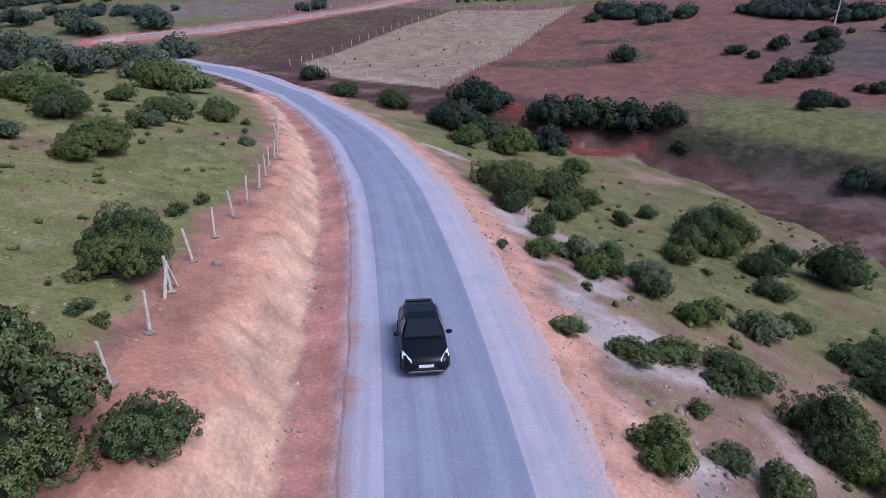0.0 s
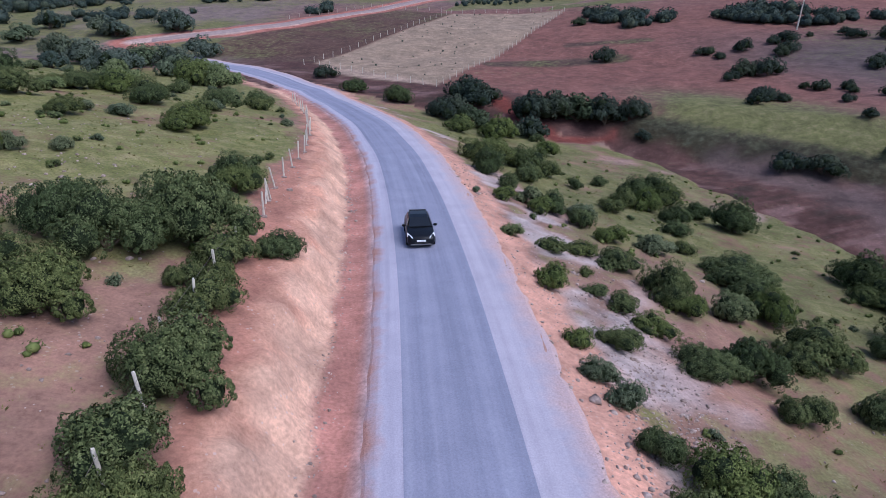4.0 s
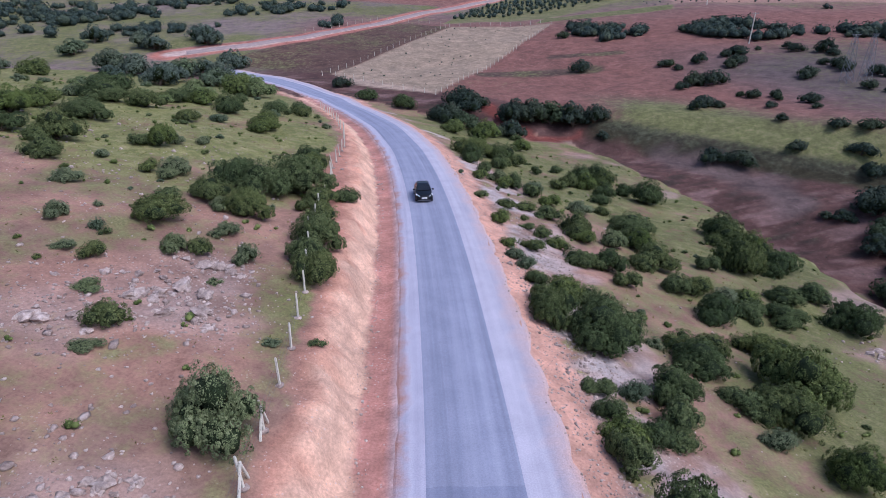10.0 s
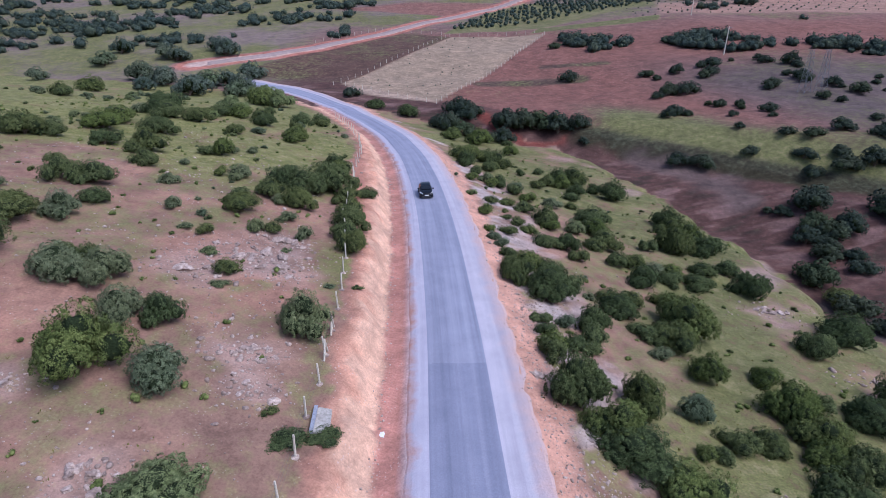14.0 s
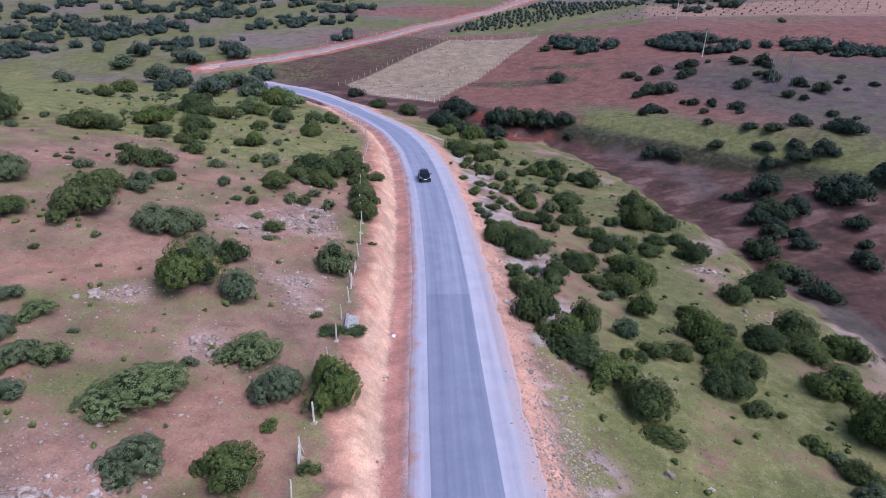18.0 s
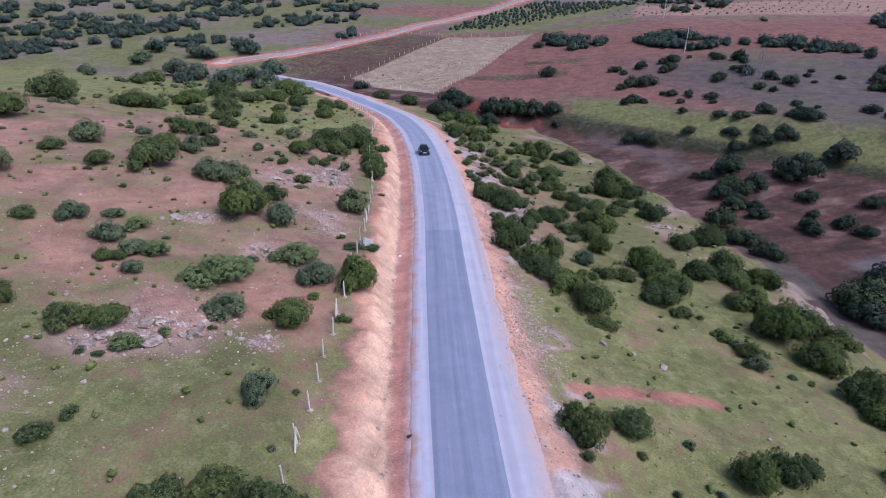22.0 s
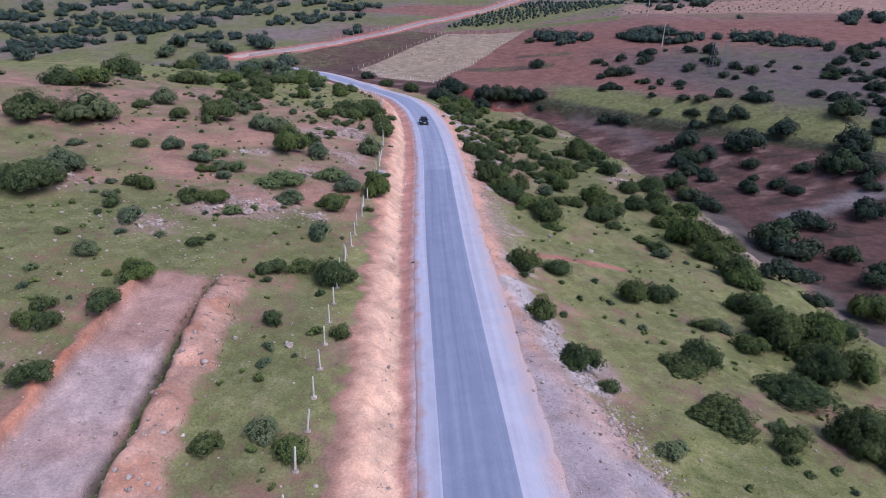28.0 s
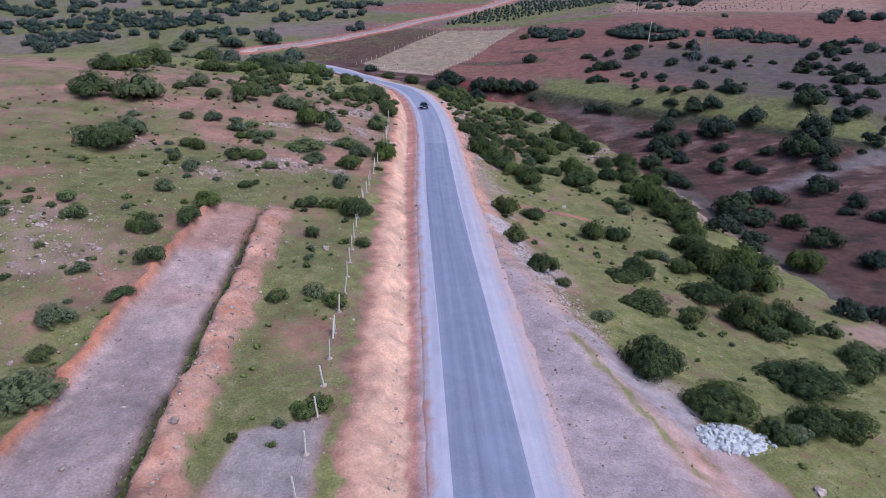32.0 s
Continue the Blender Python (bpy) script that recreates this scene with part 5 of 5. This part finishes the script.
field_fence([(-34, 141), (3, 219), (44, 224)], 4.0, "row of white posts between two far fields")
field_fence([(-30, 140), (-1, 118), (45, 222)], 3.6, "row of white posts round the pale field")
field_fence([(-52, 205), (-28, 240), (4, 224)], 4.5, "row of white posts below the far road")


# ---- rocks and stones ----
def rock_mesh(seed, sub=2):
    r = random.Random(seed)
    bm = bmesh.new()
    sx, sy, sz = r.uniform(0.8, 1.2), r.uniform(0.7, 1.0), r.uniform(0.45, 0.75)
    o = Vector((seed * 3.3, seed * 1.7, seed))
    for v in bmesh.ops.create_icosphere(bm, subdivisions=sub, radius=1.0)["verts"]:
        k = 0.85 + 0.55 * abs(noise.noise(v.co * 1.4 + o)) + 0.5 * noise.noise(v.co * 2.3 + o) + 0.42 * noise.noise(v.co * 4.1 + o) + 0.2 * noise.noise(v.co * 9 + o)
        v.co = Vector((v.co.x * sx * k, v.co.y * sy * k, v.co.z * sz * k))
    me = bpy.data.meshes.new("rock")
    bm.to_mesh(me)
    bm.free()
    me.materials.append(STONE)
    return me


ROCKS = [rock_mesh(k + 1) for k in range(7)]


def boulder(x, y, s, label="weathered grey-pink limestone rock half sunk in the slope", group="rocks of the outcrops"):
    ob = tagged(new("rock", rng.choice(ROCKS)), label, "rock", group)
    ob.matrix_basis = (Matrix.Translation((x, y, height(x, y) + 0.08 * s)) @ Euler((rng.uniform(-0.3, 0.3), rng.uniform(-0.3, 0.3), rng.uniform(0, 6.28))).to_matrix().to_4x4()
                       @ Matrix.Diagonal((s, s * rng.uniform(0.7, 1.1), s * rng.uniform(0.7, 1.1), 1)))
    return ob


for cx, cy, spread, n in OUTCROPS:
    for _ in range(int(n * 1.5) + 1):
        x, y = rng.gauss(cx, spread * 0.55), rng.gauss(cy, spread * 0.32)
        if abs(float(across(np.array([x]), np.array([y]))[0])) > 8.2:
            boulder(x, y, min(0.7, 0.12 + rng.expovariate(7.5)))
boulder(8.45, -21.6, 0.5, "pale squared boulder at the edge of the road's shoulder", "boulders by the road")
for x, y, s in ((17.6, -40.4, 0.5), (20.3, -41.0, 0.3), (22.6, -42.6, 0.55), (11.4, -34.5, 0.4), (-6.6, -77.6, 0.4), (9.1, -33.0, 0.35), (9.6, -36.5, 0.3), (-26.8, -95.5, 0.5), (23.5, -96, 0.4), (24.8, -105, 0.5), (25.8, -104, 0.4)):
    boulder(x, y, s, "pale boulder lying on the grass", "boulders by the road")


def stones(name, spots, label, material=STONE):
    """Loose stones too many to count, one mesh."""
    bm = bmesh.new()
    bmesh.ops.create_icosphere(bm, subdivisions=1, radius=1.0)
    base = np.array([v.co[:] for v in bm.verts])
    tris = np.array([[v.index for v in f.verts] for f in bm.faces])
    bm.free()
    pts = np.array(spots)
    z = land(pts[:, 0], pts[:, 1])
    rs = np.random.RandomState(len(spots))
    n = len(pts)
    v = base[None] * (1 + 0.35 * rs.uniform(-1, 1, (n, len(base), 1))) * (pts[:, 2, None] * rs.uniform(0.7, 1.3, (n, 3)) * (1, 1, 0.7))[:, None, :]
    v = v + np.stack([pts[:, 0], pts[:, 1], z + 0.15 * pts[:, 2]], 1)[:, None, :]
    f = tris[None] + (np.arange(n) * len(base))[:, None, None]
    me = bpy.data.meshes.new(name)
    me.vertices.add(n * len(base))
    me.vertices.foreach_set("co", v.astype(np.float32).ravel())
    me.loops.add(f.size)
    me.loops.foreach_set("vertex_index", f.astype(np.int32).ravel())
    me.polygons.add(n * len(tris))
    me.polygons.foreach_set("loop_start", np.arange(0, f.size, 3, dtype=np.int32))
    me.update(calc_edges=True)
    me.materials.append(material)
    return tagged(new(name, me), label, "stones", kind="stuff")


spots = []
for cx, cy, spread, n in OUTCROPS:
    spots += [(rng.gauss(cx, spread), rng.gauss(cy, spread * 0.8), 0.025 + rng.expovariate(26)) for _ in range(n * 18)]
spots = [s for s in spots if abs(float(across(np.array([s[0]]), np.array([s[1]]))[0])) > 8]
for _ in range(7000):
    x, y = rng.uniform(-46, -9.5), rng.uniform(-120, 30)
    if rng.random() < 0.5 + 0.9 * float(wobble(np.array([x]), np.array([y]), 5.0, 3.2)[0]):
        spots.append((x, y, 0.03 + rng.expovariate(26)))
for _ in range(1500):
    x, y = rng.uniform(-17, -9), rng.uniform(-124, -66)
    _, _, on_heap, _, on_rim = dirt_track(np.array([x]), np.array([y]))
    if on_heap[0] > 0.1 or on_rim[0] > 0.2:
        spots.append((x, y, 0.03 + rng.expovariate(24)))
for _ in range(1600):
    t = rng.random()
    spots.append((11.8 + 5.2 * t + rng.gauss(0, 1.0), -68 - 20 * t + rng.gauss(0, 1.5), 0.025 + rng.expovariate(26)))
for _ in range(8500):
    y = rng.uniform(-122, 45)
    off = rng.choice((rng.uniform(4.0, 8.5), rng.uniform(4.5, 7.0), rng.gauss(-5.1, 0.25), rng.uniform(-30, -8.5), rng.uniform(8, 26)))
    spots.append((float(road_x(y)) + off, y, 0.018 + rng.expovariate(42)))
for _ in range(4500):
    spots.append((rng.gauss(10.6, 1.4), rng.gauss(-42, 6.0), 0.022 + rng.expovariate(40)))
    spots.append((rng.gauss(10.0, 1.4), rng.gauss(-4, 12.0), 0.022 + rng.expovariate(42)))
loose = stones("loose_stones", spots, "loose pale stones strewn over the shoulders and the slope")


# ---- heap of white rubble beside the lay-by ----
def rubble_heap(cx, cy, a, b, h):
    ob = tagged(new("rubble_heap"), "low heap of broken white rubble tipped on the grass", "rubble")
    bm = bmesh.new()
    n = 26
    grid = {}
    for i in range(n + 1):
        for j in range(n + 1):
            u, v = 2 * i / n - 1, 2 * j / n - 1
            x, y = cx + a * u, cy + b * v
            k = max(0.0, 1 - (u * u + v * v) ** 0.8)
            z = height(x, y) - 0.06 + h * k + (0.22 * noise.noise(Vector((x * 2.2, y * 2.2, 0))) + 0.14 * noise.noise(Vector((x * 5, y * 5, 3)))) * min(1, 3 * k)
            grid[i, j] = bm.verts.new((x, y, z))
    for i in range(n):
        for j in range(n):
            bm.faces.new((grid[i, j], grid[i + 1, j], grid[i + 1, j + 1], grid[i, j + 1]))
    part("mound", bm, CHALK, ob)
    meshes = [rock_mesh(31 + k, 1) for k in range(3)]
    for me in meshes:
        me.materials.clear()
        me.materials.append(CHALK)
    for k in range(230):
        t, q = rng.uniform(0, 6.28), math.sqrt(rng.random()) * 1.05
        x, y = cx + a * q * math.cos(t), cy + b * q * math.sin(t)
        lump = mesh_part("lump", meshes[k % 3], ob)
        s = min(0.3, 0.035 + rng.expovariate(17))
        lump.matrix_basis = Matrix.Translation((x, y, height(x, y) + h * max(0.0, 1 - q ** 1.6) + 0.02)) @ Matrix.Rotation(rng.uniform(0, 6), 4, "Z") @ Matrix.Diagonal((s, s, s, 1))


rubble_heap(22.7, -99.7, 2.5, 1.5, 0.5)


# ---- concrete culvert head in the bank ----
def culvert(x, y):
    ob = tagged(new("culvert_head"), "broken pale concrete culvert head set in the cut bank", "culvert")
    bm = bmesh.new()
    bmesh.ops.create_cube(bm, size=1.0)
    bmesh.ops.bevel(bm, geom=bm.edges[:], offset=0.05, segments=2, affect="EDGES")
    for v in bm.verts:
        v.co = Vector((v.co.x * 0.85, v.co.y * 2.2, v.co.z * 0.55)) + 0.12 * noise.noise_vector(v.co * 3)
    part("slab", bm, ROUGH_CONCRETE, ob)
    bm = bmesh.new()
    bmesh.ops.create_cube(bm, size=1.0)
    bmesh.ops.bevel(bm, geom=bm.edges[:], offset=0.05, segments=2, affect="EDGES")
    for v in bm.verts:
        v.co = Vector((v.co.x * 0.22 - 0.52, v.co.y * 2.2, v.co.z * 0.9 - 0.05))
    part("head_wall", bm, plain_material("blue_grey_concrete", (0.27, 0.28, 0.33), 0.85), ob)
    ob.matrix_basis = pose(x, y, height(x, y) - 0.08, 0, 9, 4)


culvert(-4.85, -29.6)


def litter(name, x, y, size, tone, label):
    bm = bmesh.new()
    for v in bmesh.ops.create_icosphere(bm, subdivisions=3, radius=1.0)["verts"]:
        v.co *= 0.7 + 0.6 * noise.noise(v.co * 2.1 + Vector((x, y, 0))) + 0.35 * noise.noise(v.co * 5 + Vector((y, x, 0)))
        v.co.z *= 0.45
    me = bpy.data.meshes.new(name)
    bm.to_mesh(me)
    bm.free()
    me.materials.append(plain_material(name, tone, 0.6, 0, 0.1))
    ob = tagged(new(name, me), label, "litter", "litter by the road")
    ob.matrix_basis = pose(x, y, height(x, y) + 0.05, 0, 0, 40 * x) @ Matrix.Diagonal((size * 1.3, size, size, 1))


litter("plastic_bag", -1.75, -28.2, 0.22, (0.75, 0.75, 0.78), "crumpled white plastic bag lying in the red ditch")
litter("rag", 1.0, -58.3, 0.16, (0.02, 0.02, 0.022), "black scrap of rubber lying in the ditch")


# ---- power pole and lattice pylons over the valley ----
def tapered(bm, foot, tip, r0, r1, sides=6):
    foot, tip = Vector(foot), Vector(tip)
    way = (tip - foot).normalized()
    a = way.orthogonal().normalized()
    b = way.cross(a)
    lo = [bm.verts.new(foot + (a * math.cos(k * 2 * math.pi / sides) + b * math.sin(k * 2 * math.pi / sides)) * r0) for k in range(sides)]
    hi = [bm.verts.new(tip + (a * math.cos(k * 2 * math.pi / sides) + b * math.sin(k * 2 * math.pi / sides)) * r1) for k in range(sides)]
    for k in range(sides):
        bm.faces.new((lo[k], lo[(k + 1) % sides], hi[(k + 1) % sides], hi[k]))
    bm.faces.new(hi)


STEEL = plain_material("dull_steel", (0.20, 0.20, 0.21), 0.6, 0.4, 0.1)


def power_pole(x, y, tall, lean):
    ob = tagged(new("power_pole"), "slender pale concrete power pole standing in the fields", "pole", "power poles")
    bm = bmesh.new()
    tapered(bm, (0, 0, -0.5), (lean, 0, tall), 0.22, 0.13, 8)
    part("pole", bm, POST_PAINT, ob)
    bm = bmesh.new()
    tapered(bm, (lean - 0.9, 0, tall - 0.4), (lean + 0.9, 0, tall - 0.4), 0.06, 0.06)
    part("cross_arm", bm, STEEL, ob)
    for s in (-0.8, 0, 0.8):
        bm = bmesh.new()
        tapered(bm, (lean + s, 0, tall - 0.38), (lean + s, 0, tall - 0.05), 0.06, 0.04)
        part("insulator", bm, STEEL, ob)
    ob.matrix_basis = pose(x, y, height(x, y))


power_pole(95, 158, 9.0, 0.5)
power_pole(112, 238, 9.0, 0.3)


def pylon(x, y, tall, half, label):
    ob = tagged(new("lattice_pylon"), label, "pylon", "pylons")
    for sx, sy in ((-1, -1), (1, -1), (1, 1), (-1, 1)):
        bm = bmesh.new()
        tapered(bm, (half * sx, half * sy, -0.4), (half * 0.35 * sx, half * 0.35 * sy, tall), 0.055, 0.04)
        part("leg", bm, STEEL, ob)
    steps = 6
    for k in range(steps):
        z0, z1 = tall * k / steps, tall * (k + 1) / steps
        w0, w1 = half * (1 - 0.65 * z0 / tall), half * (1 - 0.65 * z1 / tall)
        bm = bmesh.new()
        for ax, ay, bx, by in ((-1, -1, 1, -1), (1, -1, 1, 1), (1, 1, -1, 1), (-1, 1, -1, -1)):
            tapered(bm, (w0 * ax, w0 * ay, z0), (w1 * bx, w1 * by, z1), 0.025, 0.025, 4)
            tapered(bm, (w0 * bx, w0 * by, z0), (w1 * ax, w1 * ay, z1), 0.025, 0.025, 4)
        part("bracing", bm, STEEL, ob)
    for z in (tall * 0.82, tall):
        bm = bmesh.new()
        tapered(bm, (-half * 1.6, 0, z), (half * 1.6, 0, z), 0.04, 0.04, 4)
        part("cross_arm", bm, STEEL, ob)
    ob.matrix_basis = pose(x, y, height(x, y), 0, 0, 20)


pylon(99, 113, 11, 1.1, "slender grey lattice pylon on the far side of the valley")
pylon(102.5, 111.5, 11, 1.1, "slender grey lattice pylon on the far side of the valley")


# ---- the car on the road ----
PAINT, PAINT_N, PAINT_L, PAINT_B = node_material("black_car_paint", 0.30)
PAINT_B.inputs["Base Color"].default_value = (0.006, 0.007, 0.010, 1)
PAINT_B.inputs["Specular IOR Level"].default_value = 0.25
GLASS, _, _, GLASS_B = node_material("dark_car_glass", 0.06)
GLASS_B.inputs["Base Color"].default_value = (0.012, 0.015, 0.02, 1)
GLASS_B.inputs["Specular IOR Level"].default_value = 0.35
LAMP, _, _, LAMP_B = node_material("lamp_glass", 0.1)
LAMP_B.inputs["Base Color"].default_value = (0.75, 0.78, 0.82, 1)
RUBBER = plain_material("tyre_rubber", (0.02, 0.02, 0.02), 0.85)
PLASTIC = plain_material("black_plastic", (0.025, 0.025, 0.027), 0.6)
WHITE = plain_material("white_plate", (0.8, 0.8, 0.78), 0.5, 0, 0.05)


def loft(bm, rings, closed_ends=True):
    made = [[bm.verts.new(p) for p in ring] for ring in rings]
    for lo, hi in zip(made, made[1:]):
        n = len(lo)
        for k in range(n):
            bm.faces.new((lo[k], lo[(k + 1) % n], hi[(k + 1) % n], hi[k]))
    if closed_ends:
        bm.faces.new(made[0][::-1])
        bm.faces.new(made[-1])
    return made


def body_ring(y, w, lo, hi, tuck=0.9):
    """A rounded section of the car's lower body at y."""
    return [(-w * tuck, y, lo), (w * tuck, y, lo), (w, y, lo + 0.14), (w * 1.0, y, lo + (hi - lo) * 0.6), (w * 0.94, y, hi - 0.03), (w * 0.82, y, hi),
            (-w * 0.82, y, hi), (-w * 0.94, y, hi - 0.03), (-w * 1.0, y, lo + (hi - lo) * 0.6), (-w, y, lo + 0.14)]


def hatchback(x, y, yaw):
    """A small five-door hatchback; its nose points along -y."""
    ob = tagged(new("hatchback_car"), "small black five-door hatchback car driving on the asphalt road", "car")
    bm = bmesh.new()
    loft(bm, [body_ring(-1.98, 0.62, 0.30, 0.58), body_ring(-1.90, 0.78, 0.22, 0.68), body_ring(-1.65, 0.855, 0.20, 0.78), body_ring(-1.0, 0.87, 0.20, 0.92), body_ring(-0.6, 0.87, 0.20, 0.97),
              body_ring(0.6, 0.87, 0.20, 1.0), body_ring(1.5, 0.86, 0.22, 1.02), body_ring(1.85, 0.80, 0.28, 0.98), body_ring(1.97, 0.70, 0.36, 0.86)])
    for f in bm.faces:
        f.smooth = True
    body = part("body", bm, PAINT, ob)
    bm = bmesh.new()
    cabin = [(-0.78, 0.80, 0.62, 0.95, 1.0), (-0.10, 0.79, 0.585, 0.95, 1.40), (0.35, 0.79, 0.58, 0.95, 1.46), (1.15, 0.79, 0.57, 0.95, 1.42), (1.62, 0.77, 0.55, 0.95, 1.26), (1.86, 0.72, 0.60, 0.90, 0.98)]
    loft(bm, [[(-w, yy, lo), (w, yy, lo), (t + 0.03, yy, hi - 0.06), (t - 0.05, yy, hi), (-t + 0.05, yy, hi), (-t - 0.03, yy, hi - 0.06)] for yy, w, t, lo, hi in cabin])
    part("roof", bm, PAINT, ob)

    def panel(name, corners, thick, material, label=""):
        bm = bmesh.new()
        a, b, c, d = (Vector(p) for p in corners)
        nrm = (b - a).cross(d - a).normalized() * thick
        lo = [bm.verts.new(p) for p in (a, b, c, d)]
        hi = [bm.verts.new(p + nrm) for p in (a, b, c, d)]
        bm.faces.new(hi)
        bm.faces.new(lo[::-1])
        for k in range(4):
            bm.faces.new((lo[k], lo[(k + 1) % 4], hi[(k + 1) % 4], hi[k]))
        return part(name, bm, material, ob, label)

    panel("windscreen", [(-0.70, -0.76, 1.00), (0.70, -0.76, 1.00), (0.56, -0.12, 1.37), (-0.56, -0.12, 1.37)], 0.03, GLASS, "dark sloping windscreen")
    panel("rear_window", [(0.62, 1.84, 1.02), (-0.62, 1.84, 1.02), (-0.52, 1.62, 1.26), (0.52, 1.62, 1.26)], 0.03, GLASS)
    for s in (-1, 1):
        for y0, y1 in ((-0.45, 0.38), (0.46, 1.25)):
            c = [(s * 0.795, y0, 1.0), (s * 0.795, y1, 1.0), (s * 0.625, y1 - 0.06, 1.36), (s * 0.625, y0 + (0.36 if y0 < 0 else 0.02), 1.36)]
            panel("side_window", c if s > 0 else c[::-1], 0.015, GLASS)
        c = [(s * 0.845, -1.64, 0.68), (s * 0.52, -1.945, 0.61), (s * 0.50, -1.89, 0.69), (s * 0.80, -1.40, 0.83)]
        panel("headlight", c if s < 0 else c[::-1], 0.035, LAMP, "clear headlight")
        bm = bmesh.new()
        bmesh.ops.create_uvsphere(bm, u_segments=12, v_segments=8, radius=0.12, matrix=Matrix.Translation((s * 0.98, -0.48, 1.02)) @ Matrix.Diagonal((1.1, 0.7, 0.75, 1)))
        part("wing_mirror", bm, PAINT, ob)
        bm = bmesh.new()
        tapered(bm, (s * 0.55, 0.1, 1.47), (s * 0.53, 1.25, 1.45), 0.018, 0.018)
        part("roof_rail", bm, PLASTIC, ob)
        for yy in (-1.22, 1.28):
            bm = bmesh.new()
            bmesh.ops.create_cone(bm, cap_ends=True, segments=24, radius1=0.31, radius2=0.31, depth=0.2, matrix=Matrix.Translation((s * 0.80, yy, 0.31)) @ Matrix.Rotation(math.pi / 2, 4, "Y"))
            bmesh.ops.bevel(bm, geom=[e for e in bm.edges if len(e.link_faces) == 2 and any(len(f.verts) > 4 for f in e.link_faces)], offset=0.03, segments=2, affect="EDGES")
            wheel = part("wheel", bm, RUBBER, ob)
            bm = bmesh.new()
            bmesh.ops.create_cone(bm, cap_ends=True, segments=20, radius1=0.19, radius2=0.21, depth=0.21, matrix=Matrix.Translation((s * 0.803, yy, 0.31)) @ Matrix.Rotation(math.pi / 2, 4, "Y"))
            part("rim", bm, STEEL, wheel)
    panel("grille", [(-0.42, -1.975, 0.36), (0.42, -1.975, 0.36), (0.36, -1.985, 0.46), (-0.36, -1.985, 0.46)], 0.03, PLASTIC)
    panel("number_plate", [(-0.27, -2.0, 0.46), (0.27, -2.0, 0.46), (0.27, -2.0, 0.57), (-0.27, -2.0, 0.57)], 0.015, WHITE, "white number plate")
    panel("lower_bumper", [(-0.66, -1.95, 0.24), (0.66, -1.95, 0.24), (0.60, -1.99, 0.32), (-0.60, -1.99, 0.32)], 0.03, STEEL)
    panel("rear_spoiler", [(-0.55, 1.60, 1.30), (0.55, 1.60, 1.30), (0.52, 1.80, 1.27), (-0.52, 1.80, 1.27)], 0.03, PLASTIC)
    ob.matrix_basis = pose(x, y, 0.13, 0, 0, yaw)


hatchback(-0.8, 20.5, 6.5)
